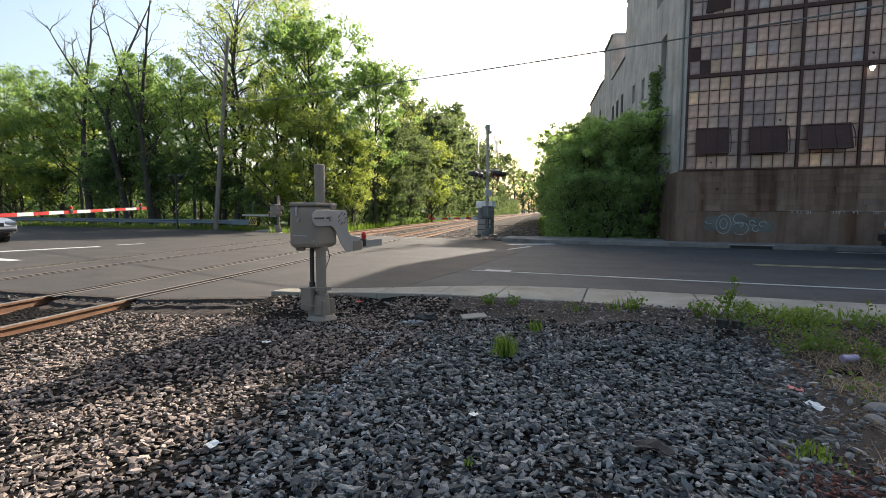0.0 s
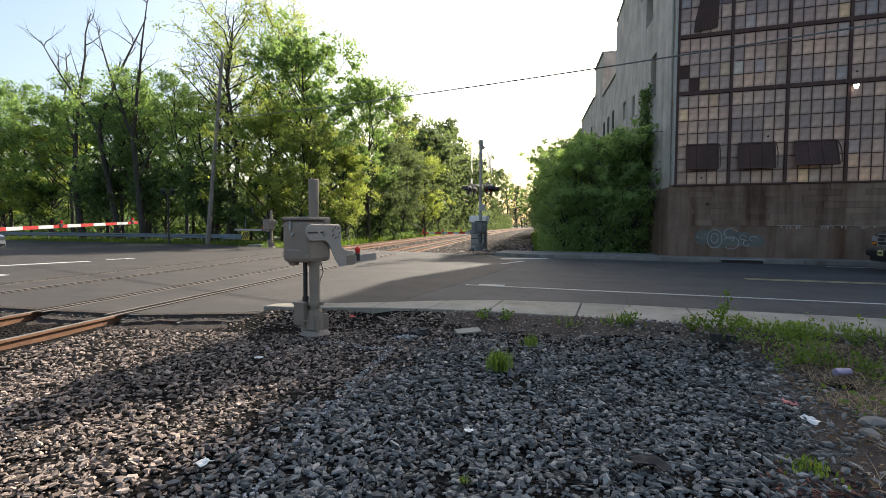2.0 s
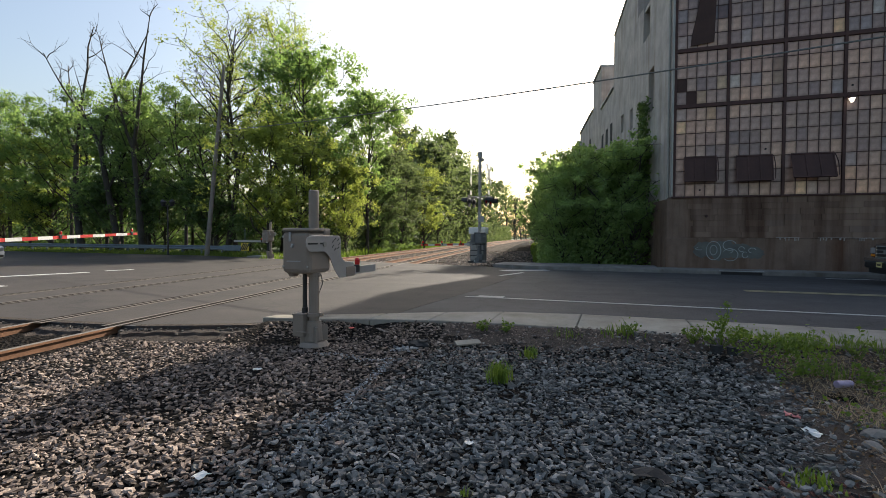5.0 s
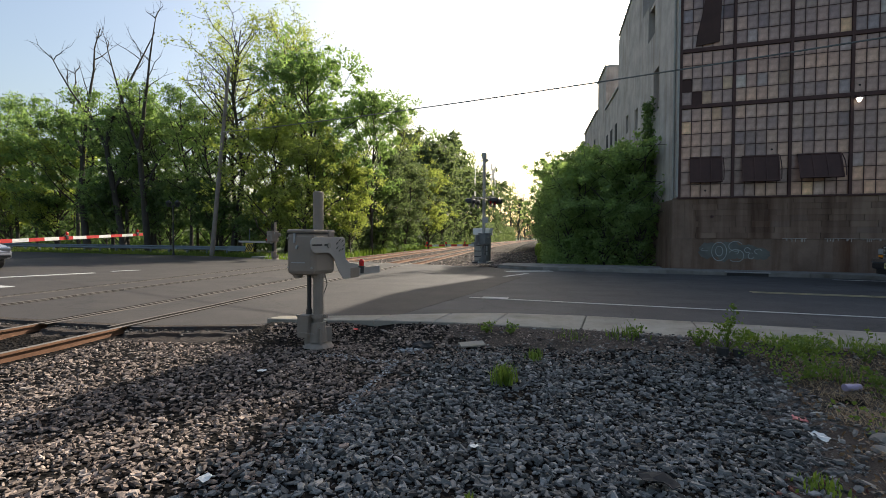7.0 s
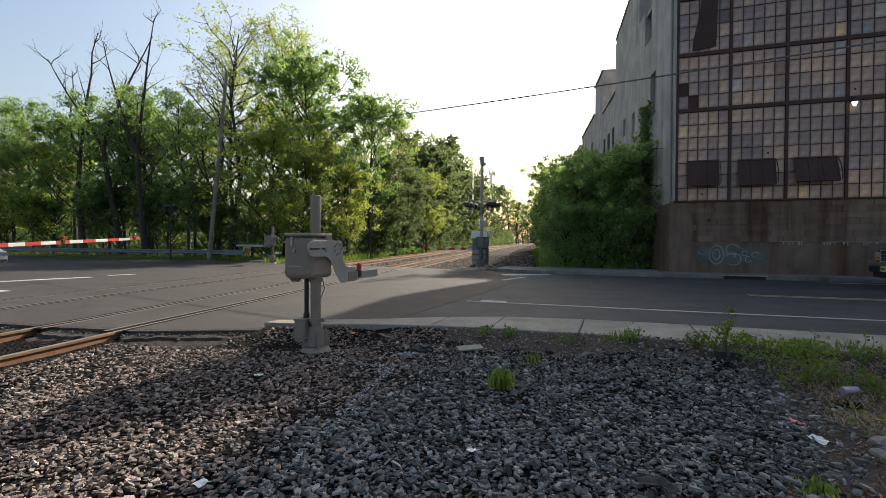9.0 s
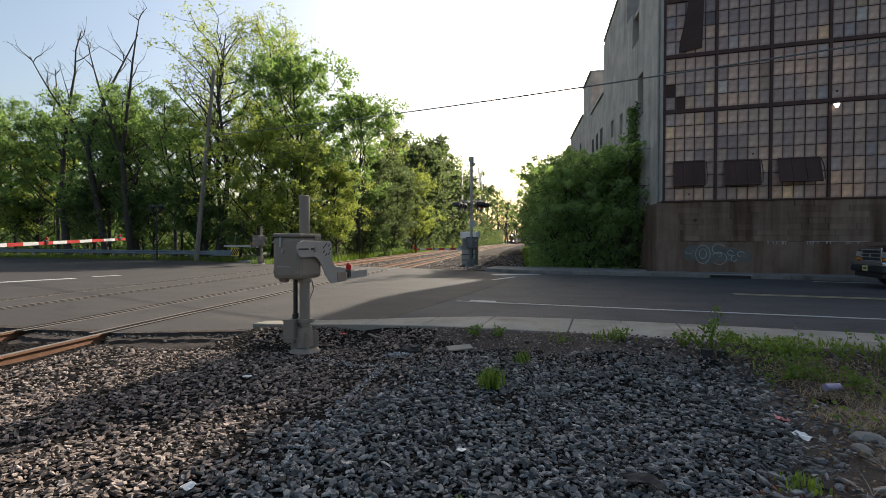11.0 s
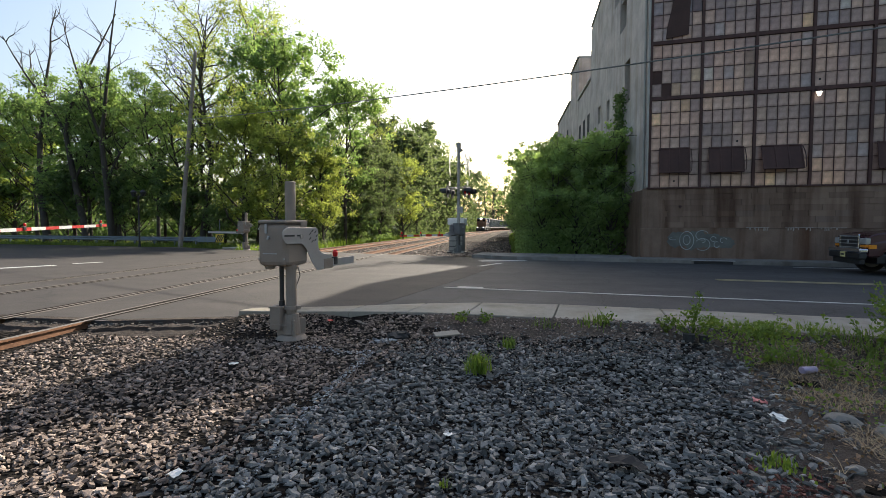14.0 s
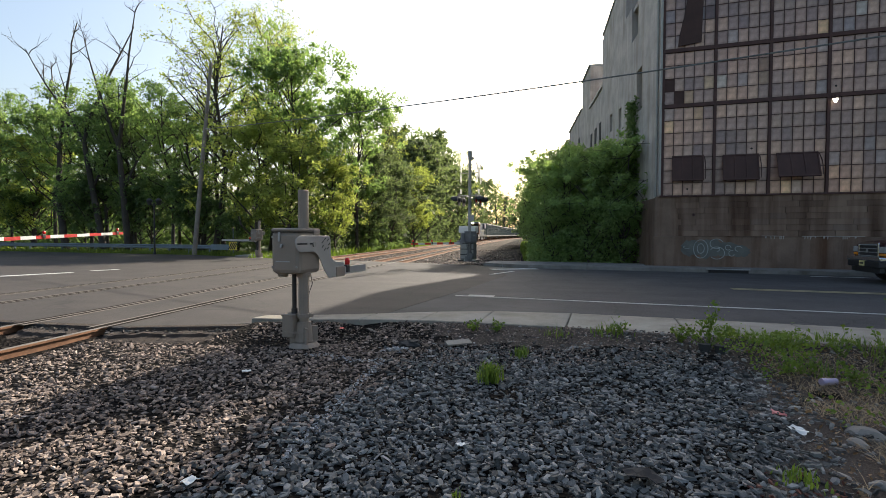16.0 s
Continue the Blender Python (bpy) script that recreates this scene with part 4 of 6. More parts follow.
        m = Matrix.Translation((x, y, -0.24 + rise(y))) @ Matrix.Rotation(turned, 4, "Z") @ Matrix.Diagonal((s * random.uniform(0.9, 1.1), s * random.uniform(0.9, 1.1), s, 1))
        plant(n, kinds[kind], m, label, cat, "trees of the wood")
    # deeper wood, seen only between the trunks, its shade put into dark green
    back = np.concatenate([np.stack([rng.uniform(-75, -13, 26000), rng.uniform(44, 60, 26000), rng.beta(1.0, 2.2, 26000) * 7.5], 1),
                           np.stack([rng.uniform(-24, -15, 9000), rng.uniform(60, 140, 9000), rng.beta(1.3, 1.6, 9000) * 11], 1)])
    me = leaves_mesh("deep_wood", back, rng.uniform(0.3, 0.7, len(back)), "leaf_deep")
    tagged(new("deep_wood", me), "dense wood behind the front trees, shade put into its dark green", "wood", kind="stuff")
    # brush along the track's west side
    n = 24000
    y = 36 + rng.random(n) ** 1.2 * 190
    x = -14.2 - rng.random(n) * 3.5 + np.array([bend(v) for v in y])
    z = -0.3 + np.array([rise(v) for v in y]) + rng.random(n) ** 1.3 * (2.0 + np.clip(y - 60, 0, 80) * 0.05 + 2.5 * np.array([abs(noise.noise((v * 0.13, 1, 1))) for v in y]))
    tagged(new("track_side_brush", leaves_mesh("track_side_brush", np.stack([x, y, z], 1), rng.uniform(0.2, 0.4, n) * (1 + np.clip(y - 60, 0, 150) * 0.012), "leaf_track")), "leafy green brush along the railway", "brush", kind="stuff")
    # the hazy end of the cutting
    far = np.concatenate([np.stack([rng.uniform(-60, 130, 9000), rng.uniform(330, 470, 9000), rng.beta(1.0, 2.4, 9000) * 20], 1),
                          np.stack([rng.uniform(6, 34, 7000), rng.uniform(120, 330, 7000), rng.beta(1.0, 2, 7000) * 11], 1)])
    far[9000:, 0] += np.array([bend(y) for y in far[9000:, 1]]) - 4
    me = leaves_mesh("distant_trees", far, rng.uniform(0.8, 1.8, len(far)), "leaf_far")
    tagged(new("distant_trees", me), "hazy distant trees at the end of the railway cutting", "trees", kind="stuff")


def make_thicket():
    """The big shrubs between the far pavement and the factory's side wall."""
    random.seed(21)
    kinds = [tree_mesh(6.2, 2.3, 0.0, 16000, 0.14, 0.03, 31, "leaf_brush"), tree_mesh(6.8, 2.2, 0.0, 15000, 0.14, 0.05, 32, "leaf_brush"), tree_mesh(4.0, 1.8, 0.0, 9000, 0.13, 0.02, 33, "leaf_brush")]
    far = [tree_mesh(6.2, 2.3, 0.0, 4500, 0.26, 0.03, 31, "leaf_brush", twigs=False), tree_mesh(6.8, 2.2, 0.0, 4500, 0.26, 0.05, 32, "leaf_brush", twigs=False), tree_mesh(4.0, 1.8, 0.0, 3500, 0.24, 0.02, 33, "leaf_brush", twigs=False)]
    for k, x, y, s in ((0, 4.6, 25.6, 0.98), (0, 2.9, 26.2, 0.86), (2, 1.9, 25.2, 0.8), (2, 3.6, 24.9, 0.8), (2, 5.2, 24.6, 0.75), (1, 3.2, 28.8, 0.95), (0, 5.0, 28.6, 1.0), (1, 1.9, 29.0, 0.72),
                       (1, 2.2, 32.5, 0.95), (0, 4.4, 33.0, 1.05), (2, 1.2, 31.5, 0.8), (1, 3.0, 37.5, 1.05), (0, 4.6, 40.0, 1.1), (2, 1.6, 37.0, 1.0), (1, 3.4, 46.0, 1.1), (0, 2.4, 52.0, 1.1), (1, 3.0, 60.0, 1.1), (0, 3.0, 70.0, 1.2), (1, 4.0, 82.0, 1.2), (0, 5.0, 98.0, 1.3)):
        m = Matrix.Translation((x + bend(y), y, -0.24 + rise(y))) @ Matrix.Rotation(random.uniform(0, 6.28), 4, "Z") @ Matrix.Scale(s, 4)
        plant("shrub", (far if y > 35 else kinds)[k], m, "dense green shrub against the factory side wall, leaf colour brightened for its shade", "shrub", "shrubs by the factory")
    n = 14000
    x, y = rng.uniform(0.6, 6.0, n), 24.3 + rng.random(n) ** 1.6 * 9
    keep = (x > 0.6 + 0.9 * np.array([abs(noise.noise((b * 0.6, 3, 1))) for b in y]))
    c = np.stack([x, y, -0.1 + rng.random(n) ** 1.3 * (1.0 + 0.35 * x)], 1)[keep]
    tagged(new("low_brush", leaves_mesh("low_brush", c, rng.uniform(0.1, 0.2, len(c)), "leaf_brush")), "low tangled green brush at the foot of the shrubs", "brush", kind="stuff")
    # creeper on the wall
    n = 1900
    y = rng.normal(26.2, 0.45, n)
    z = rng.uniform(3, 8.3, n)
    y += (9.6 - z) * 0.03
    c = np.stack([6.0 - rng.random(n) * 0.35, y, z], 1)
    tagged(new("wall_creeper", leaves_mesh("wall_creeper", c, rng.uniform(0.1, 0.22, n), "leaf_deep")), "green creeper climbing the factory side wall", "creeper", kind="stuff")


def make_grass():
    def blades(name, pts, height, material, label, width=0.012, lean=0.35):
        n = len(pts)
        h = height * rng.uniform(0.5, 1.2, n)
        a = rng.uniform(0, 6.28, n)
        d = np.stack([np.cos(a), np.sin(a), np.zeros(n)], 1)
        side = np.stack([-np.sin(a), np.cos(a), np.zeros(n)], 1) * width * rng.uniform(0.6, 1.4, (n, 1))
        k = rng.uniform(0.1, 1, (n, 1)) * lean
        mid = pts + d * h[:, None] * k * 0.4 + np.array([0, 0, 1]) * (h * 0.6)[:, None]
        tip = pts + d * h[:, None] * k * 1.4 + np.array([0, 0, 1]) * h[:, None]
        v = np.stack([pts - side, pts + side, mid + side * 0.7, mid - side * 0.7, tip], 1).reshape(-1, 3)
        i = np.arange(n)[:, None] * 5
        f = np.concatenate([i + np.array([[0, 1, 2]]), i + np.array([[0, 2, 3]]), i + np.array([[3, 2, 4]])])
        return tagged(new(name, raw_mesh(name, v, f, material)), label, "grass", kind="stuff")

    def on_lot(x, y):
        return np.stack([x, y, np.array([lot_height(a, b) for a, b in zip(x, y)])], 1)

    # verge below the guard rail
    n = 16000
    s, w = rng.uniform(-62, -21.5, n), 26.6 + rng.random(n) ** 1.2 * 5.5
    p = np.stack([U.x * s + N.x * w, U.y * s + N.y * w, np.full(n, -0.3)], 1)
    blades("verge_grass", p, 0.48, "verge", "long bright grass on the verge below the guard rail", 0.03)
    n = 9000
    y = rng.uniform(27, 120, n)
    x = -13.6 - rng.random(n) * 2.5 + np.array([bend(v) for v in y])
    p = np.stack([x, y, np.array([-0.3 + rise(v) for v in y])], 1)
    n2 = 4000
    y2 = rng.uniform(27, 110, n2)
    x2 = 0.5 + rng.random(n2) * 2.2 + np.array([bend(v) for v in y2])
    p2 = np.stack([x2, y2, np.array([-0.14 + rise(v) for v in y2])], 1)
    blades("cutting_grass", p2, 0.32, "weed", "rough grass at the foot of the shrubs by the track", 0.05)
    blades("track_side_grass", p, 0.6, "weed", "tall grass along the track's west side", 0.05)
    # weeds at the lot's east edge
    n = 2600
    x = 2.65 + np.abs(rng.normal(0, 1.3, n))
    y = 4.0 + rng.beta(2.2, 1.4, n) * 3.1 - (x - 2.7) * 0.16
    keep = [noise.noise((a * 1.3, b * 1.3, 2)) > 0.16 for a, b in zip(x, y)]
    blades("lot_weeds", on_lot(x[keep], y[keep]), 0.16, "weed", "green weeds at the edge of the gravel lot", 0.007, 1.1)
    n = 4200
    x = 2.5 + np.abs(rng.normal(0, 1.4, n))
    y = 3.6 + rng.beta(2.4, 1.3, n) * 3.5 - (x - 2.7) * 0.16
    h = np.array([max(0.0, noise.noise((a * 1.1, b * 1.1, 5)) + 0.12) for a, b in zip(x, y)])
    keep = h > 0.17
    p = on_lot(x[keep], y[keep]) + np.stack([np.zeros(keep.sum())] * 2 + [0.03 + rng.random(keep.sum()) * h[keep] * 0.55], 1)
    tagged(new("broadleaf_weeds", leaves_mesh("broadleaf_weeds", p, rng.uniform(0.022, 0.055, keep.sum()), "weed")), "low broad-leaved weeds on the dirt", "weeds", kind="stuff")
    n = 7500
    y = rng.uniform(1.7, 6.2, n)
    x = np.interp(y, [1, 2.4, 3.4, 4.8, 5.8, 7.4], [1.4, 1.6, 2.1, 2.5, 2.7, 2.95]) + np.abs(rng.normal(0, 0.45, n)) + rng.random(n) ** 2 * 1.6
    keep = np.array([noise.noise((a * 1.6, b * 1.6, 9)) > -0.15 for a, b in zip(x, y)])
    blades("dry_straw", on_lot(x[keep], y[keep]) + np.array([0, 0, 0.025]), 0.05, "straw", "dry straw matted on the soil", 0.0028, 4.5)
    for k, (x, y, r, h, n) in enumerate(((-0.27, 5.1, 0.09, 0.2, 130), (0.05, 6.0, 0.1, 0.12, 60), (1.75, 3.25, 0.12, 0.06, 60), (2.35, 3.0, 0.12, 0.07, 60), (1.25, 6.75, 0.2, 0.12, 50), (0.55, 6.8, 0.18, 0.08, 40), (-0.35, 2.75, 0.04, 0.05, 14))):
        a, b = rng.normal(x, r * 0.6, n), rng.normal(y, r * 0.6, n)
        ob = blades("grass_tuft", on_lot(a, b) + np.array([0, 0, 0.03]), h, "weed", "small tuft of fresh green grass in the gravel", 0.008, 0.5)
        ob["kind"] = "stuff"


# ---- gravel ----


def stone_field(name, xy, sizes, material, label, lift=0.0, height=lot_height, tilt=0.15):
    """Angular crushed stones: flat flakes with a broken five-cornered outline and sheer sides, lying loosely on each other."""
    n = len(xy)
    ang = np.arange(5) * 2 * np.pi / 5 + rng.uniform(-0.42, 0.42, (n, 5))
    r = rng.uniform(0.32, 0.62, (n, 5))
    ring = np.stack([np.cos(ang) * r, np.sin(ang) * r], 2)
    v = np.empty((n, 10, 3))
    v[:, :5, :2] = ring * 1.04
    v[:, :5, 2] = -0.55
    v[:, 5:, :2] = ring * rng.uniform(0.74, 0.98, (n, 5, 1))
    v[:, 5:, 2] = 0.5 + rng.normal(0, 0.1, (n, 5))
    v[:, 5:, 2] += v[:, 5:, 0] * rng.uniform(-0.45, 0.45, (n, 1))
    v *= np.stack([rng.uniform(1.1, 1.9, n), rng.uniform(0.65, 1.05, n), rng.uniform(0.16, 0.36, n)], 1)[:, None, :] * np.asarray(sizes)[:, None, None]
    v = np.einsum("nij,nkj->nki", turns(n, tilt), v)
    z = np.array([height(a, b) for a, b in xy]) + lift + rng.uniform(-0.024, 0.022, n)
    v += np.concatenate([xy, z[:, None]], 1)[:, None, :]
    tris = [t for i in range(5) for t in ((i, (i + 1) % 5, 5 + (i + 1) % 5), (i, 5 + (i + 1) % 5, 5 + i))] + [(5, 6, 7), (5, 7, 8), (5, 8, 9)]
    f = (np.arange(n)[:, None, None] * 10 + np.array(tris)[None]).reshape(-1, 3)
    return tagged(new(name, raw_mesh(name, v.reshape(-1, 3), f, material)), label, "gravel", kind="stuff")


def on_slab(x, y):
    s, w = x * U.x + y * U.y, x * N.x + y * N.y
    edge = np.interp(s, EDGE_S, EDGE_W)
    return w > edge - 0.03


def make_gravel():
    def scatter(n, x0, x1, y0, y1):
        y = y0 + (y1 - y0) * rng.random(n) ** 1.25
        return rng.uniform(x0, x1, n), y

    # follows the building's shadow edge, where the two gravel colours meet
    def border(y):
        return -1.75 + 0.12 * np.sin(y * 1.7) + 0.35 * np.clip(y - 4, 0, 3)

    x, y = scatter(56000, -2.3, 3.1, 1.3, 7.4)
    east = np.interp(y, [1, 2.4, 3.4, 4.8, 5.8, 7.4], [1.3, 1.52, 2.0, 2.42, 2.6, 2.9])
    keep = (~on_slab(x, y)) & (x > border(y) + rng.normal(0, 0.15, len(x))) & (x < east + rng.normal(0, 0.12, len(x)))
    thin = rng.random(len(x)) < np.clip((x * N.x + y * N.y - 5.9) / 0.7, 0, 0.93) * (x > -0.9)
    keep &= ~thin
    x, y = x[keep], y[keep]
    stone_field("shaded_gravel", np.stack([x, y], 1), 0.022 + 0.042 * rng.random(len(x)) ** 1.6, "stone_dark", "crushed stone covering the lot, building shade put into its dark grey")
    x, y = scatter(58000, -6.6, 0.4, 1.3, 7.6)
    rail_side = -5.95 + 0.03 * np.sin(y * 2)
    keep = (~on_slab(x, y)) & (x < border(y) + rng.normal(0, 0.2, len(x))) & (x > rail_side) & ~((y > 4.2) & (x < -3.9) & (rng.random(len(x)) < 0.25))
    s, w = x * U.x + y * U.y, x * N.x + y * N.y
    keep &= (s > -5.0) | (np.interp(s, EDGE_S, EDGE_W) - w > 0.42 + 0.1 * np.sin(s * 5) + rng.normal(0, 0.06, len(x)))
    x, y = x[keep], y[keep]
    stone_field("sunlit_gravel", np.stack([x, y], 1), 0.018 + 0.034 * rng.random(len(x)) ** 1.5, "stone_brown", "crushed stone beside the tracks, sunlight put into its warm brown")
    # the lot goes on to the south, its stones thinning out
    n = 7000
    x, y = rng.uniform(-6.0, 2.6, n), 1.45 - 4.5 * rng.random(n) ** 1.4
    stone_field("south_gravel", np.stack([x, y], 1), rng.uniform(0.035, 0.075, n), "stone_brown", "crushed stone thinning out over the lot, in the sunlit brown gravel colour")
    # ballast north of the road
    def bed(x, y):
        return float(np.interp(x - bend(y), [-14.6, -13.2, -4.8, -2.2, 2.2], [-0.35, -0.205, -0.205, -0.12, -0.12])) + rise(y)

    n = 9000
    x, y = rng.uniform(-13.8, 1.3, n), 22.6 + rng.random(n) ** 1.7 * 30
    s = np.array([np.abs(np.abs(x - c) - 0.752).tolist() for c in TRACKS]).min(0)
    keep = (s > 0.12) & (x * N.x + y * N.y > np.where(x > -4.6, 24.0, 23.4 - 0.19 * (x + 5)))
    x, y = x[keep], y[keep]
    stone_field("north_ballast", np.stack([x, y], 1), rng.uniform(0.07, 0.14, len(x)), "stone_brown", "brown crushed ballast stones around the far rails", 0.0, bed)
    # stones between and beside the near rails
    n = 9000
    x, y = rng.uniform(-9.5, -5.3, n), rng.uniform(1.5, 6.4, n)
    keep = (~on_slab(x, y)) & (np.abs(x + 6.18) > 0.09) & (np.abs(x + 7.68) > 0.09)
    x, y = x[keep], y[keep]
    stone_field("track_gravel", np.stack([x, y], 1), rng.uniform(0.03, 0.065, len(x)), "stone_brown", "rust-brown ballast stones between the rails", -0.07)


def make_dirt():
    """Bare brown dirt beside the pavement and east of the stones."""
    bm = bmesh.new()
    step = 0.12
    grid = {}

    def vert(i, j):
        if (i, j) not in grid:
            x, y = -1.2 + i * step, 0.8 + j * step
            grid[i, j] = bm.verts.new((x, y, lot_height(x, y) + 0.012 + 0.012 * noise.noise((x * 5, y * 5, 0))))
        return grid[i, j]

    for i in range(66):
        for j in range(58):
            x, y = -1.2 + (i + 0.5) * step, 0.8 + (j + 0.5) * step
            w = x * N.x + y * N.y
            wob = 0.25 * noise.noise((x * 1.7, y * 1.7, 4))
            east = float(np.interp(y, [1, 2.4, 3.4, 4.8, 5.8, 7.4], [1.3, 1.52, 2.0, 2.42, 2.6, 2.9]))
            if w < 7.3 and (w + wob > 6.35 or x + wob > east - 0.3):
                f = bm.faces.new((vert(i, j), vert(i + 1, j), vert(i + 1, j + 1), vert(i, j + 1)))
                f.smooth = True
    tagged(mesh_object("dirt_ground", bm, "dirt"), "bare brown dirt with dead leaves beside the pavement", "dirt", kind="structure")
    n = 5200
    x, y = rng.uniform(1.6, 5.5, n), rng.uniform(1.6, 7.0, n)
    keep = (x > np.interp(y, [1, 2.4, 3.4, 4.8, 5.8, 7.4], [1.35, 1.55, 2.0, 2.42, 2.62, 2.95])) & ~on_slab(x, y)
    p = np.stack([x[keep], y[keep], np.array([lot_height(a, b) for a, b in zip(x[keep], y[keep])]) + 0.034], 1)
    tagged(new("dead_leaves", leaves_mesh("dead_leaves", p, rng.uniform(0.015, 0.055, len(p)), "dead_leaf", 0.3)), "dead brown leaves and bark chips on the dirt", "dead leaves", kind="stuff")
    # crumbled asphalt along the broken road edge
    n = 2600
    s = rng.uniform(-9.8, -4.3, n)
    w = np.interp(s, EDGE_S, EDGE_W) - 0.05 + rng.normal(0, 0.06, n)
    xy = np.stack([U.x * s + N.x * w, U.y * s + N.y * w], 1)
    keep = (np.abs(xy[:, 0] + 6.18) > 0.12) & (np.abs(xy[:, 0] + 7.68) > 0.12)
    stone_field("asphalt_rubble", xy[keep], rng.uniform(0.015, 0.06, keep.sum()), "rubble", "crumbled dark asphalt along the broken road edge", 0.0, lambda a, b: -0.045 - 0.06 * random.random())


def make_broken_edge():
    """Crumbled asphalt that falls from the road's broken rim to the gravel, in ragged layers."""
    bm = bmesh.new()
    rows = []
    for i in range(141):
        s = -10.2 + 0.04 * i
        w = float(np.interp(s, EDGE_S, EDGE_W))
        j = 0.05 * noise.noise((s * 2.3, 0, 1)) + 0.03 * noise.noise((s * 7, 0, 2))
        ledge = 0.25 + 0.1 * noise.noise((s * 1.2, 3, 0))
        fade = min(1.0, max(0.0, (-4.75 - s) / 0.5))
        row = []
        for gap, z in ((-0.16, 0.007), (-0.02 + j, 0.004), (0.02 + j, -0.05), (ledge + j, -0.06), (ledge + 0.04 + j * 1.6, -0.1), (ledge + 0.22, -0.13), (ledge + 0.45, -0.2)):
            p = road_point(s, w - gap * (0.35 + 0.65 * fade) - 0.01)
            q = noise.noise((p.x * 9, p.y * 9, gap * 3))
            row.append(bm.verts.new((p.x, p.y, z + (0.022 * q if gap > 0 else 0) + (0 if fade > 0.5 else 0.02))))
        rows.append(row)
    for a, b in zip(rows, rows[1:]):
        if any(abs(v.co.x - x) < 0.11 for v in a for x in (-6.18, -7.68)):
            continue
        for k in range(6):
            bm.faces.new((a[k], a[k + 1], b[k + 1], b[k]))
    bmesh.ops.recalc_face_normals(bm, faces=bm.faces[:])
    tagged(mesh_object("broken_asphalt_edge", bm, "edge_crumble"), "dark crumbled asphalt falling from the broken road edge", "road edge", kind="structure")


def make_litter():
    random.seed(5)

    def scrap(name, x, y, size, material, label, cat="litter", z=0.03):
        bm = bmesh.new()
        bmesh.ops.create_grid(bm, x_segments=4, y_segments=3, size=0.5)
        for v in bm.verts:
            v.co.x *= size[0] * random.uniform(0.8, 1.1)
            v.co.y *= size[1] * random.uniform(0.8, 1.1)
            v.co.z = random.uniform(-0.1, 0.15) * size[1]
        bmesh.ops.solidify(bm, geom=bm.faces[:], thickness=0.003)
        ob = mesh_object(name, bm, material)
        ob.matrix_basis = pose(x, y, lot_height(x, y) + z, random.uniform(-8, 8), random.uniform(-8, 8), random.uniform(0, 180))
        tagged(ob, label, cat)

    scrap("metal_scrap", 0.75, 3.05, (0.22, 0.14), "dull_black", "bent dark grey scrap of sheet metal on the gravel", z=0.07)
    scrap("white_scrap", -2.0, 2.7, (0.11, 0.08), "white_paint", "white scrap of paper on the gravel")
    scrap("white_scrap", -0.4, 3.45, (0.05, 0.08), "white_paint", "white scrap of plastic on the gravel")
    scrap("white_scrap", -2.95, 4.95, (0.1, 0.06), "white_paint", "white scrap of paper on the gravel")
    scrap("white_scrap", -0.5, 5.5, (0.08, 0.06), "slab", "white scrap of plastic on the gravel")
    scrap("white_scrap", 2.13, 4.05, (0.12, 0.1), "white_paint", "crumpled white plastic wrapper on the straw")
    scrap("red_scrap", 2.18, 4.42, (0.12, 0.09), "pink", "faded pink-red wrapper on the straw")
    scrap("red_scrap", -2.6, 7.0, (0.09, 0.05), "red_paint", "red scrap of plastic near the pavement")
    scrap("wood_scrap", -2.15, 7.05, (0.28, 0.06), "wood_pole", "pale splintered piece of wood")
    # a bent line of chalked stones across the gravel
    line = [(-2.53, 5.81), (-2.07, 5.76), (-1.57, 5.61), (-1.63, 4.77), (-1.57, 3.99), (-1.56, 3.61), (-1.49, 3.28)]
    spots, sizes = [], []
    for (xa, ya), (xb, yb) in zip(line, line[1:]):
        count = int(70 * math.hypot(xb - xa, yb - ya))
        for k in range(count):
            f = (k + rng.uniform(0, 1)) / count
            if noise.noise((xa + (xb - xa) * f, (ya + (yb - ya) * f) * 2.5, 4.0)) > -0.18:
                spots.append((xa + (xb - xa) * f + rng.normal(0, 0.02), ya + (yb - ya) * f + rng.normal(0, 0.02)))
                sizes.append(rng.uniform(0.01, 0.024))
    stone_field("chalk_line", np.array(spots), np.array(sizes), "chalk", "broken line of white chalked stones on the gravel", 0.025)
    n = 90
    stone_field("plaster_crumbs", np.stack([rng.normal(-1.58, 0.09, n), rng.normal(6.2, 0.05, n)], 1), rng.uniform(0.015, 0.05, n), "chalk", "white crumbs of plaster on the gravel", 0.02)
    bm = bmesh.new()
    bmesh.ops.create_icosphere(bm, subdivisions=3, radius=0.5)
    for v in bm.verts:
        v.co *= 1 + 0.5 * noise.noise(v.co * 3.5) + 0.25 * noise.noise(v.co * 9)
        v.co = Vector((v.co.x * 0.3, v.co.y * 0.2, v.co.z * 0.13))
    bag = mesh_object("black_bag", bm, "rubber")
    bag.matrix_basis = pose(-1.4, 6.38, lot_height(-1.4, 6.38) + 0.04, 0, 0, 15)
    tagged(bag, "crumpled black plastic bag on the gravel", "plastic bag")
    part_board = mesh_object("grey_board", box((0.34, 0.2, 0.02), bevel=0.004), "slab")
    part_board.matrix_basis = pose(-0.78, 6.55, lot_height(-0.78, 6.55) + 0.05, 4, -3, 20)
    tagged(part_board, "small pale grey board lying on the gravel", "board")
    can = thing("drink_can", pose(3.12, 5.4, lot_height(3.12, 5.4) + 0.05, 0, 90, 15), "purple and white drink can lying in the weeds", "can")
    part("body", rod((0, 0, -0.08), (0, 0, 0.08), 0.036, seg=16), "can", can)
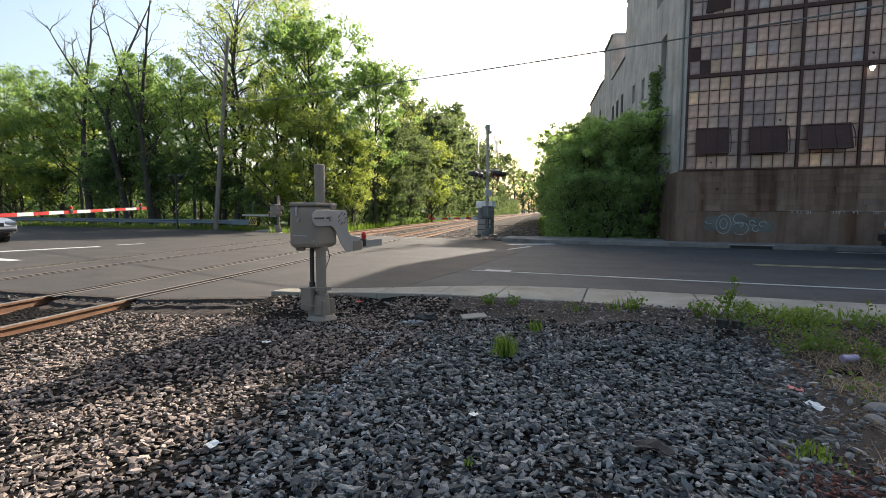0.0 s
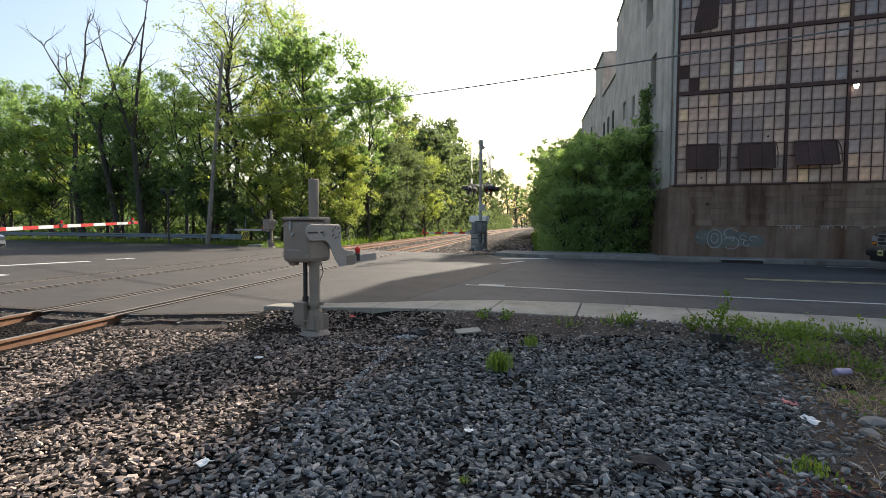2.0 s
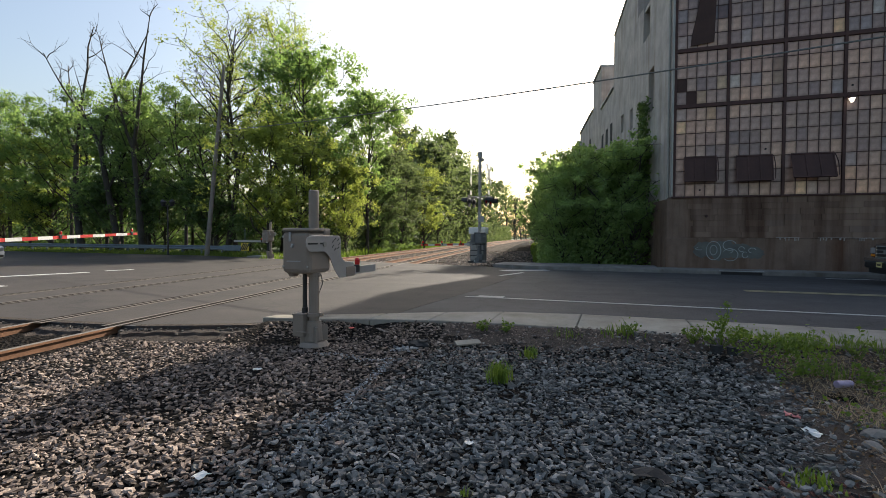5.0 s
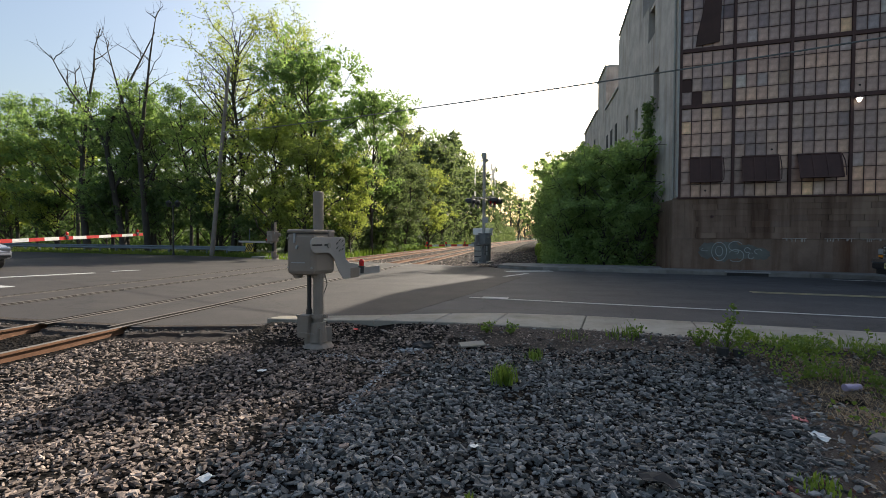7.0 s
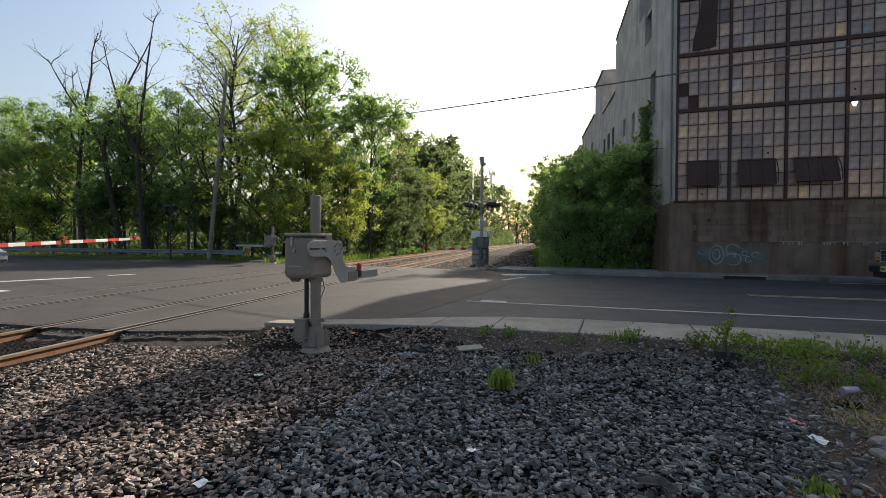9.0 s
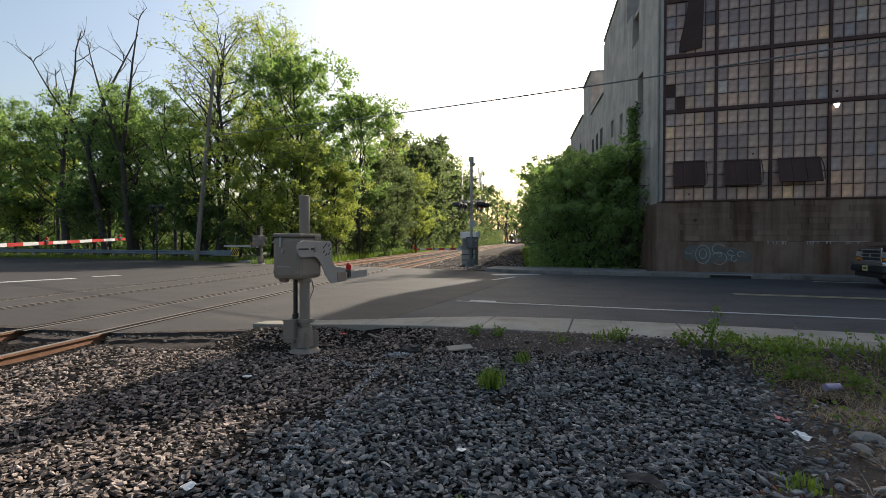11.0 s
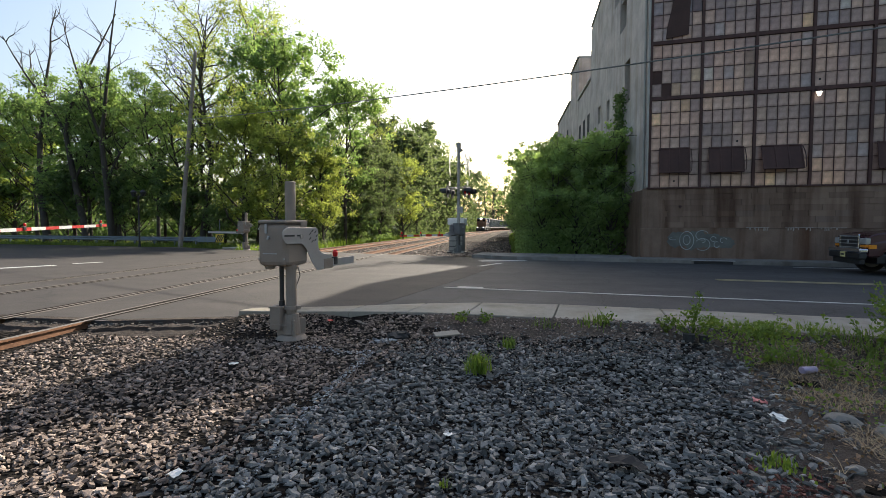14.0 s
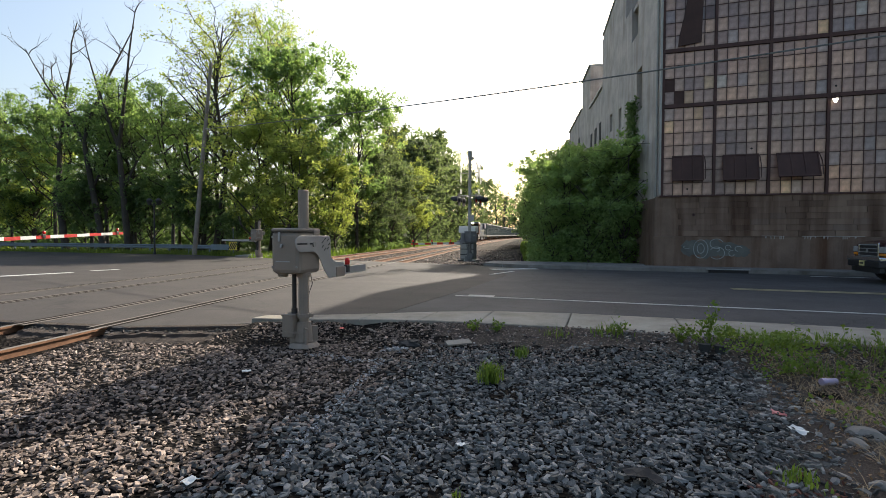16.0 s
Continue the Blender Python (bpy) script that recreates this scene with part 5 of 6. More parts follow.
    part("lid", rod((0, 0, 0.08), (0, 0, 0.086), 0.03, 0.028, 16), "galv", can)
    n = 5200
    x, y = rng.uniform(1.4, 5.5, n), rng.uniform(1.5, 7.0, n)
    keep = ~on_slab(x, y) & (rng.random(n) < np.exp(-np.clip(x - 2.2, 0, 9) * 0.9))
    m = 6000
    x2, y2 = rng.uniform(-1.0, 6.0, m), rng.uniform(5.6, 7.4, m)
    k2 = ~on_slab(x2, y2)
    stone_field("fine_grit", np.stack([x2, y2], 1)[k2], rng.uniform(0.01, 0.034, k2.sum()), "stone_brown", "fine brown grit beside the pavement", 0.024)
    stone_field("scattered_stones", np.stack([x, y], 1)[keep], 0.012 + 0.05 * rng.random(keep.sum()) ** 2, "stone_dark", "loose stones scattered over the dirt, in the shade-dark gravel colour", 0.032)
    n = 420
    stone_field("brick_crumbs", np.stack([rng.normal(1.68, 0.16, n), rng.normal(2.9, 0.2, n)], 1), rng.uniform(0.012, 0.04, n), "brick_red", "red-brown crumbs of brick on the dirt", 0.02)
    # chalky dust marks on the stones
    line = np.array([(-2.8, 5.85), (-2.0, 5.65), (-1.6, 5.65), (-1.62, 5.25), (-1.63, 4.6), (-1.6, 3.75), (-1.56, 3.2), (-1.53, 2.6), (-1.5, 2.2)])
    n = 340
    k = rng.random(n) * (len(line) - 1)
    i = k.astype(int)
    px, py = (line[i] + (line[i + 1] - line[i]) * (k - i)[:, None] + rng.normal(0, 0.028, (n, 2))).T
    stone_field("chalk_marked_stones", np.stack([px, py], 1), rng.uniform(0.01, 0.028, n), "chalk", "stones sprayed with white marking paint in a line", 0.022)
    for k, (x, y, s) in enumerate(((2.62, 4.08, 0.2), (2.9, 3.95, 0.26), (2.45, 3.9, 0.12), (3.1, 3.8, 0.18), (2.2, 3.3, 0.1))):
        bm = bmesh.new()
        bmesh.ops.create_icosphere(bm, subdivisions=2, radius=0.5)
        for v in bm.verts:
            v.co *= 1 + 0.35 * noise.noise(v.co * 2.2 + Vector((k * 7, 0, 0)))
            v.co = Vector((v.co.x * s * 1.3, v.co.y * s, v.co.z * s * 0.6))
        ob = mesh_object("rock", bm, "slab_far")
        ob.matrix_basis = pose(x, y, lot_height(x, y) + s * 0.15, 0, 0, k * 50)
        tagged(ob, "grey rock lying among dry straw", "rock", "rocks")
    # the weed that grows from a black pot
    p = thing("potted_weed", pose(2.3, 6.2, lot_height(2.3, 6.2)), "leafy green weed growing out of black rubbish", "plant")
    bm = bmesh.new()
    add_rod(bm, (-0.07, 0, -0.02), (-0.07, 0, 0.1), 0.06, 0.07, 12)
    add_rod(bm, (0.1, -0.02, -0.02), (0.1, -0.02, 0.09), 0.055, 0.065, 12)
    part("pot", bm, "rubber", p)
    bm = bmesh.new()
    pts = []
    for k in range(11):
        a = k * 2.4
        r = random.uniform(0.08, 0.34)
        e = Vector((math.cos(a) * r, math.sin(a) * r, random.uniform(0.22, 0.62) if r < 0.22 else random.uniform(0.1, 0.35)))
        q = limb(bm, (0, 0.05, 0.05), e, 0.007, 0.003, 4, 0.08)
        for _ in range(32):
            c = q[1].lerp(e, random.random() ** 0.7)
            pts.append(c + Vector((random.gauss(0, 0.035), random.gauss(0, 0.035), random.gauss(0, 0.03))))
    part("stem", bm, "weed", p)
    o = new("foliage", leaves_mesh("foliage", np.array([tuple(v) for v in pts]), rng.uniform(0.03, 0.065, len(pts)), "weed"))
    o.parent = p
    # two taller weeds at the pavement
    for x, y, h in ((1.35, 6.75, 0.22), (-0.62, 7.0, 0.18), (-0.28, 7.0, 0.15), (3.25, 6.3, 0.3), (3.7, 6.2, 0.34), (4.1, 6.0, 0.4), (3.4, 5.5, 0.26), (2.05, 6.5, 0.2), (4.5, 6.0, 0.6), (4.9, 5.8, 0.85), (5.3, 5.9, 0.95), (4.75, 5.3, 0.6), (4.35, 5.75, 0.62), (4.6, 5.55, 0.7), (4.2, 5.4, 0.42), (4.85, 5.0, 0.55), (3.05, 6.25, 0.26), (4.6, 6.3, 0.6), (4.8, 6.4, 0.8), (5.05, 6.3, 0.95), (4.95, 6.0, 0.75), (2.85, 5.6, 0.22)):
        w = thing("leafy_weed", pose(x, y, lot_height(x, y)), "small leafy green weed beside the pavement", "plant", "weeds")
        bm = bmesh.new()
        pts = []
        for k in range(8):
            a = k * 2.4
            e = Vector((math.cos(a) * h * 0.5, math.sin(a) * h * 0.5, h * random.uniform(0.5, 1.1)))
            limb(bm, (0, 0, 0), e, 0.005, 0.002, 4, 0.08)
            for _ in range(int(9 + 110 * max(0, h - 0.4))):
                pts.append(Vector((0, 0, 0.03)).lerp(e, random.random() ** 0.6) + Vector((random.gauss(0, 0.03), random.gauss(0, 0.03), random.gauss(0, 0.02))))
        part("stem", bm, "weed", w)
        o = new("foliage", leaves_mesh("foliage", np.array([tuple(v) for v in pts]), rng.uniform(0.03, 0.065, len(pts)), "weed"))
        o.parent = w


M["brick_red"] = stone_material("brick_crumbs", [(0.0, (0.07, 0.025, 0.02)), (1.0, (0.17, 0.07, 0.05))])
M["dead_leaf"] = leaf_material("dead_leaf", (0.1, 0.06, 0.035), (0.24, 0.16, 0.09), 0.15)
M["edge_crumble"] = simple("crumbled_asphalt", (0.04, 0.028, 0.02), 0.95, 0, 0.45, 14, 0.9, 0.03)
M["pink"] = simple("faded_pink_print", (0.5, 0.17, 0.16), 0.6, 0, 0.3, 12)
M["rubble"] = stone_material("broken_asphalt", [(0.0, (0.03, 0.028, 0.026)), (0.7, (0.07, 0.064, 0.058)), (1.0, (0.13, 0.12, 0.1))])
M["can"] = simple("purple_print", (0.3, 0.26, 0.37), 0.4, 0.2, 0.5, 20)
M["chalk"] = stone_material("white_sprayed_stone", [(0.0, (0.14, 0.14, 0.15)), (0.5, (0.3, 0.31, 0.32)), (1.0, (0.55, 0.55, 0.55))])

# ---- gates and signals ----


def rounded_plate(outline, thick):
    """A plate in the y-z plane."""
    bm = bmesh.new()
    add_prism(bm, outline, thick, Matrix.Rotation(radians(90), 4, "Z"))
    bmesh.ops.bevel(bm, geom=[e for e in bm.edges], offset=0.004, segments=1, affect="EDGES")
    return bm


def gate_mechanism(at, label, arm_length, mast_top, striped, arm_turn=0.0, arm_tilt=0.0, junction=True, metal="alu"):
    """A level-crossing gate: local x along the road, y along the arm, z up from the mast's foot."""
    g = thing("crossing_gate", at, label, "crossing gate", "crossing gates")
    part("mast", rod((0, 0, 0), (0, 0, mast_top), 0.07, seg=20), metal, g, smooth=False)
    part("mast_cap", rod((0, 0, mast_top), (0, 0, mast_top + 0.012), 0.075, 0.06, 20), metal, g)
    bm = bmesh.new()
    add_rod(bm, (0, 0, 0.0), (0, 0, 0.06), 0.21, 0.17, 14)
    add_rod(bm, (0, 0, 0.07), (0, 0, 0.34), 0.125, 0.1, 16)
    for a in range(4):
        x, y = math.cos(a * 1.571 + 0.78) * 0.15, math.sin(a * 1.571 + 0.78) * 0.15
        add_box(bm, (0.03, 0.15, 0.22), (x * 0.75, y * 0.75, 0.16), (0, 0, math.degrees(a * 1.571 + 0.78) - 90), 0.004)
        add_rod(bm, (x * 1.15, y * 1.15, 0.06), (x * 1.15, y * 1.15, 0.12), 0.018, seg=6)
    add_rod(bm, (0, 0, 0.4), (0, 0, 0.45), 0.1, 0.095, 16)
    add_box(bm, (0.28, 0.05, 0.05), (0.0, 0, 0.43), bevel=0.008)
    part("mast_base", bm, metal, g, "cast aluminium mast base with bolts")
    if junction:
        bm = box((0.17, 0.2, 0.3), (-0.16, -0.05, 0.28), bevel=0.012)
        add_box(bm, (0.19, 0.22, 0.025), (-0.16, -0.05, 0.435), bevel=0.006)
        add_box(bm, (0.25, 0.01, 0.02), (-0.1, -0.158, 0.2), bevel=0.003)
        j = part("junction_box", bm, metal, g)
        part("conduit", rod((-0.135, -0.02, 0.42), (-0.135, -0.02, 1.0), 0.03), "black", g, "dark cable conduit")
        part("conduit_collar", rod((-0.135, -0.02, 0.44), (-0.135, -0.02, 0.52), 0.042), "black", g)
    # the mechanism's housing with lid, latch and bosses
    bm = box((0.45, 0.53, 0.58), (-0.14, 0.04, 1.29), bevel=0.06)
    body = part("housing", bm, metal, g, "grey cast mechanism housing")
    part("lid", box((0.445, 0.525, 0.05), (-0.14, 0.04, 1.595), bevel=0.022), metal, body)
    part("lid_seam", box((0.458, 0.538, 0.008), (-0.14, 0.04, 1.566)), "black", body)
    bm = box((0.035, 0.02, 0.13), (-0.22, -0.235, 1.5), bevel=0.008)
    add_box(bm, (0.03, 0.03, 0.05), (-0.18, -0.24, 1.38), (0, 25, 0), 0.006)
    part("latch", bm, "box_grey", body)
    part("name_ridge", box((0.22, 0.006, 0.014), (-0.17, -0.228, 1.17), bevel=0.002), "box_grey", body)
    part("bottom_boss", rod((-0.26, -0.1, 1.01), (-0.26, -0.1, 0.955), 0.08, 0.06, 14), metal, body)
    part("mast_clamp", rod((0, 0, 1.01), (0, 0, 0.95), 0.1, 0.09, 14), metal, body)
    for q, zz in ((-0.33, 1.1), (-0.33, 1.5), (0.05, 1.1)):
        part("bolt", rod((q, -0.225, zz), (q, -0.24, zz), 0.014, seg=6), "galv", body)
    part("corner_boss", box((0.1, 0.16, 0.12), (0.05, 0.19, 1.56), bevel=0.03), metal, body)
    bm = bmesh.new()
    pts = [Vector((0.03, 0.12, 0.99)), Vector((0.05, 0.14, 0.85)), Vector((0.02, 0.1, 0.72)), Vector((-0.02, 0.06, 0.62))]
    for a, b in zip(pts, pts[1:]):
        add_rod(bm, a, b, 0.006, seg=6)
    part("cable", bm, "black", g, "thin loose cable")
    # swinging assembly: two plates, shaft, arm
    pivot = new("arm_assembly")
    pivot.parent = g
    pivot.location = (0, 0.05, 1.4)
    pivot.rotation_euler = (radians(arm_tilt), 0, radians(arm_turn))
    outline = [(-0.42, 0.03), (-0.405, -0.03), (-0.36, -0.08), (-0.3, -0.1), (0.0, -0.1), (0.06, -0.12), (0.14, -0.18), (0.26, -0.36), (0.36, -0.46), (0.42, -0.5), (0.82, -0.49), (0.82, -0.29), (0.56, -0.26), (0.46, -0.2), (0.44, -0.12), (0.44, 0.06), (0.42, 0.1), (0.38, 0.12), (-0.3, 0.12), (-0.37, 0.1), (-0.41, 0.07)]
    for x in (0.125,):
        pl = part("arm_plate", rounded_plate(outline, 0.012), "alu_bright", pivot, "bright aluminium arm plate with slots")
        pl.location = (x, 0, 0)
    for y0, y1 in ((-0.38, -0.16), (-0.1, 0.04)):
        part("slot", box((0.006, y1 - y0, 0.022), (0.135, (y0 + y1) / 2, 0.01), bevel=0.002), "black", pivot)
    for k in range(7):
        y, z = 0.3 + 0.09 * math.cos(k * 0.9), 0.0 + 0.075 * math.sin(k * 0.9)
        part("slot", box((0.006, 0.055, 0.014), (0.135, y, z), (35, 0, 0), 0.002), "black", pivot)
    part("shaft", rod((-0.45, 0.0, 0), (0.15, 0.0, 0), 0.035, seg=14), "galv", pivot)
    h0 = 0.115
    y0, y1 = 0.6, 0.6 + arm_length
    n = max(1, int(arm_length / 0.42)) if striped else 1
    for k in range(n):
        a, b = y0 + (y1 - y0) * k / n, y0 + (y1 - y0) * (k + 1) / n
        red = striped and k % 2
        part("arm_stripe" if striped else "arm", box((0.035, b - a, h0 - 0.03 * k / max(1, n)), (0.11, (a + b) / 2, -0.415)), "red_paint" if red else "white_paint" if striped else "alu_bright", pivot, "red band" if red else "white band" if striped else "short plain grey arm tube")
    if not striped:
        part("arm_sleeve", box((0.06, 0.26, 0.15), (0.11, 0.72, -0.42), bevel=0.01), metal, pivot)
    for y in ([y0 + 0.36] if not striped else [y0 + arm_length * q for q in (0.2, 0.6, 0.97)]):
        bm = rod((0.11, y, -0.33), (0.11, y, -0.26), 0.036, 0.04, 16)
        add_rod(bm, (0.11, y, -0.26), (0.11, y, -0.225), 0.04, 0.02, 16)
        part("arm_light", bm, "red_lens", pivot, "red lamp on the arm")
        part("arm_light_bracket", box((0.07, 0.09, 0.12), (0.11, y - 0.02, -0.39), bevel=0.012), "black", pivot)
    return g


def flasher(parent, x, y, z, face):
    """One flashing signal lamp with its backing disc and hood; face is +1 or -1 along x."""
    p = part("flasher", rod((x, y, z), (x - face * 0.1, y, z), 0.14, 0.08, 16), "black", parent, "black crossing flasher with hood")
    part("disc", rod((x, y, z), (x + face * 0.012, y, z), 0.3, 0.3, 24), "black", p)
    bm = bmesh.new()
    seg = 14
    rows = []
    for k in range(seg + 1):
        a = math.pi * (k / seg) * 1.15 - 0.12 * math.pi
        rows.append([bm.verts.new((x + face * d, y + math.cos(a) * r, z + math.sin(a) * r)) for d, r in ((0.012, 0.17), (0.36, 0.16), (0.36, 0.152), (0.012, 0.16))])
    for a, b in zip(rows, rows[1:]):
        for i in range(4):
            bm.faces.new((a[i], a[(i + 1) % 4], b[(i + 1) % 4], b[i]))
    bmesh.ops.recalc_face_normals(bm, faces=bm.faces[:])
    part("hood", bm, "black", p)
    part("lens", rod((x + face * 0.013, y, z), (x + face * 0.03, y, z), 0.15, 0.13, 18), "red_lens", p, "dark red signal lens")


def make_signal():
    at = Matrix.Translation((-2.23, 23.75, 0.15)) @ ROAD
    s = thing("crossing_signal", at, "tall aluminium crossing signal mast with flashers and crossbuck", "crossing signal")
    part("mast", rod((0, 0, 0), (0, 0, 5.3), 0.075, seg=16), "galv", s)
    part("mast_cap", rod((0, 0, 5.1), (0, 0, 5.36), 0.12, 0.11, 14), "galv", s)
    bm = rod((0, 0, 0), (0, 0, 0.1), 0.3, 0.26, 12)
    add_rod(bm, (0, 0, 0.1), (0, 0, 0.5), 0.15, 0.11, 12)
    part("mast_base", bm, "galv", s)
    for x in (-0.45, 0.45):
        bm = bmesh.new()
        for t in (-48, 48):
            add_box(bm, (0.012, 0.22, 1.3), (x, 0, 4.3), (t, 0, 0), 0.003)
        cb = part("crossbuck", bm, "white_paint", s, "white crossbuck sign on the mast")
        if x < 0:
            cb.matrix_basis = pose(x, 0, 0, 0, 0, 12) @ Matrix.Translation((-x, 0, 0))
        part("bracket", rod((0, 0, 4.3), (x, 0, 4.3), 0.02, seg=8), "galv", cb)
        part("track_count_plate", box((0.01, 0.3, 0.22), (x, 0, 3.4), bevel=0.002), "white_paint", s)
    part("cross_arm", rod((0, -0.55, 3.12), (0, 0.55, 3.12), 0.035, seg=10), "galv", s)
    part("side_arm", rod((-0.55, 0, 3.2), (0.55, 0, 3.2), 0.03, seg=10), "galv", s)
    for y in (-0.42, 0.42):
        flasher(s, 0.42, y, 2.98, 1)
        flasher(s, -0.42, y, 2.98, -1)
    part("bell", rod((0.09, 0, 5.0), (0.2, 0, 5.0), 0.1, 0.05, 14), "galv", s)
    for z in (1.7, 2.1, 2.6, 2.9, 3.3, 3.7, 4.0, 4.35, 4.7, 5.0):
        part("step_band", rod((0, 0, z), (0, 0, z + 0.05), 0.1, seg=12), "galv", s)
    part("sign_plate", box((0.3, 0.015, 0.3), (0.1, -0.1, 2.1), bevel=0.004), "box_grey", s)
    # cabinet behind, and the drive
    c = thing("signal_cabinet", at @ Matrix.Translation((-0.25, 0.75, -0.05)), "small pale metal signal cabinet with a flat roof", "cabinet")
    part("body", box((0.7, 0.6, 1.45), (0, 0, 0.75), bevel=0.015), "dark_grey", c)
    part("roof", box((0.85, 0.72, 0.34), (0, 0, 1.6), bevel=0.03), "white_paint", c)
    part("door", box((0.66, 0.02, 1.2), (0, -0.31, 0.75), bevel=0.006), "galv", c)
    for z in (0.35, 0.62, 0.9, 1.15):
        part("hinge_band", box((0.72, 0.03, 0.04), (0, -0.325, z), bevel=0.008), "black", c)
    part("foot", box((0.9, 0.7, 0.09), (0, -0.05, 0.045), bevel=0.02), "black", c)
    # the drive takes the darker metal, since it stands against the light
    gate_mechanism(at @ pose(0.1, -0.45, 0, 0, 0, 22), "grey crossing gate drive with a striped arm beside the signal", 3.6, 0.9, True, 0, 0, True, "dark_grey").matrix_basis = at @ pose(0.05, -0.34, 0, 0, 0, 157) @ Matrix.Scale(0.9, 4)


def make_gates():
    gate_mechanism(Matrix.Translation((-2.9, 6.32, -0.12)) @ ROAD, "grey crossing gate drive on an aluminium mast, arm broken short", 0.95, 2.13, False)
    make_signal()
    # the gate of the west side: its arm reaches over the eastbound lane
    gate_mechanism(Matrix.Translation((-14.6, 8.0, 0.1)) @ ROAD @ pose(0, 0, 0, 0, 0, 6), "crossing gate on the west side with a long striped arm", 7.0, 2.1, True, 0, 2.7)
    # and the far one beyond the tracks
    gate_mechanism(Matrix.Translation((-14.35, 25.7, 0.08)) @ ROAD @ pose(0, 0, 0, 0, 0, 74), "crossing gate drive beyond the tracks with a pale arm", 3.2, 2.1, False, 0, 0)


# ---- street furniture ----


def make_guardrail():
    """Steel guard rail along the verge."""
    g = thing("guard_rail", ROAD @ Matrix.Translation((0, 0, -0.17)), "blue-grey steel guard rail on posts above the verge", "guard rail", kind="structure")
    prof = [(0.0, 0.78), (-0.05, 0.74), (-0.05, 0.69), (0.0, 0.645), (0.0, 0.605), (-0.05, 0.56), (-0.05, 0.51), (0.0, 0.47), (0.015, 0.47), (-0.03, 0.515), (-0.03, 0.555), (0.015, 0.6), (0.015, 0.65), (-0.03, 0.695), (-0.03, 0.735), (0.015, 0.78)]
    w = 29.7
    s = -28.2
    k = 0
    while s > -70:
        bm = bmesh.new()
        rows = [[bm.verts.new((x, w + dy, z)) for dy, z in prof] for x in (s, s - 3.99)]
        n = len(prof)
        for i in range(n):
            bm.faces.new((rows[0][i], rows[0][(i + 1) % n], rows[1][(i + 1) % n], rows[1][i]))
        bm.faces.new(rows[0]), bm.faces.new(rows[1][::-1])
        bmesh.ops.recalc_face_normals(bm, faces=bm.faces[:])
        part("beam", bm, "rail_blue", g)
        for q in (0.3, 2.3):
            part("post", box((0.1, 0.15, 1.0), (s - q, w + 0.12, 0.28), bevel=0.006), "rail_blue", g)
        s -= 4.0
    bm = box((1.9, 0.09, 0.4), (-27.3, w - 0.02, 0.62), bevel=0.01)
    part("end_shoe", bm, "rail_blue", g)
    t = thing("hazard_marker", ROAD @ Matrix.Translation((-26.15, w - 0.1, 0.0)), "yellow and black striped hazard plate on a post", "sign")
    part("post", rod((0, 0.03, -0.3), (0, 0.03, 1.9), 0.03), "rail_blue", t)
    part("plate", box((0.72, 0.02, 0.62), (0, 0, 0.55), bevel=0.004), "yellow", t)
    for k in range(4):
        part("stripe", box((0.09, 0.006, 0.6), (-0.24 + 0.165 * k, -0.014, 0.55), (0, 32, 0)), "black", t)


def make_pole_and_wire():
    a, b = Vector((-22.2, 31, -0.35)), Vector((-20.75, 31, 13.2))
    p = thing("utility_pole", pose(0, 0, 0), "leaning grey wooden utility pole behind the guard rail", "utility pole")
    part("shaft", rod(a, b, 0.165, 0.1, 14), "wood_pole", p)
    q = a.lerp(b, 0.665)
    part("insulator", rod(q + Vector((0.1, -0.1, 0)), q + Vector((0.34, -0.14, 0)), 0.05, 0.03, 10), "galv", p)
    ends = [q + Vector((0.3, -0.14, 0)), Vector((14.5, 10.0, 6.0))]
    pts = []
    for i in range(41):
        k = i / 40
        v = ends[0].lerp(ends[1], k)
        v.z -= 0.28 * 4 * k * (1 - k)
        pts.append(v)
    bm = tube(pts, 0.024, 5)
    # grey instead of black: the sky's bloom around the cable, put into its colour
    tagged(mesh_object("overhead_cable", bm, "dark_grey"), "overhead cable slung across the road, sky bloom put into its dark grey", "cable")
    # the pole that holds its other end
    p2 = thing("utility_pole", pose(0, 0, 0), "grey wooden utility pole at the road's south side", "utility pole")
    part("shaft", rod((14.5, 9.85, -0.2), (14.5, 9.85, 7.0), 0.16, 0.13, 14), "wood_pole", p2)
    # twin-headed street lamp
    l = thing("street_lamp", pose(-24.9, 30.6, -0.3), "black post lamp with two lanterns by the guard rail", "street lamp")
    part("post", rod((0, 0, 0), (0, 0, 3.9), 0.06, 0.045, 12), "black", l)
    part("base", rod((0, 0, 0), (0, 0, 0.5), 0.13, 0.07, 12), "black", l)
    for x in (-0.35, 0.35):
        part("arm", rod((0, 0, 3.7), (x, 0, 3.85), 0.025, seg=8), "black", l)
        bm = rod((x, 0, 3.75), (x, 0, 4.05), 0.1, 0.2, 8)
        add_rod(bm, (x, 0, 4.05), (x, 0, 4.22), 0.22, 0.04, 8)
        part("lantern", bm, "black", l)


# ---- vehicles ----


def body_shell(outline, width, tuck, mat, name, parent, label=""):
    """A side outline given width; the upper part narrows by tuck."""
    bm = bmesh.new()
    top = max(z for _, z in outline)
    belt = 1.12
    add_prism(bm, outline, width)
    for v in bm.verts:
        if v.co.z > belt:
            v.co.y *= 1 - tuck * (v.co.z - belt) / max(0.01, top - belt)
    bmesh.ops.bevel(bm, geom=bm.edges[:], offset=0.045, segments=3, affect="EDGES")
    return part(name, bm, mat, parent, label, smooth=False)


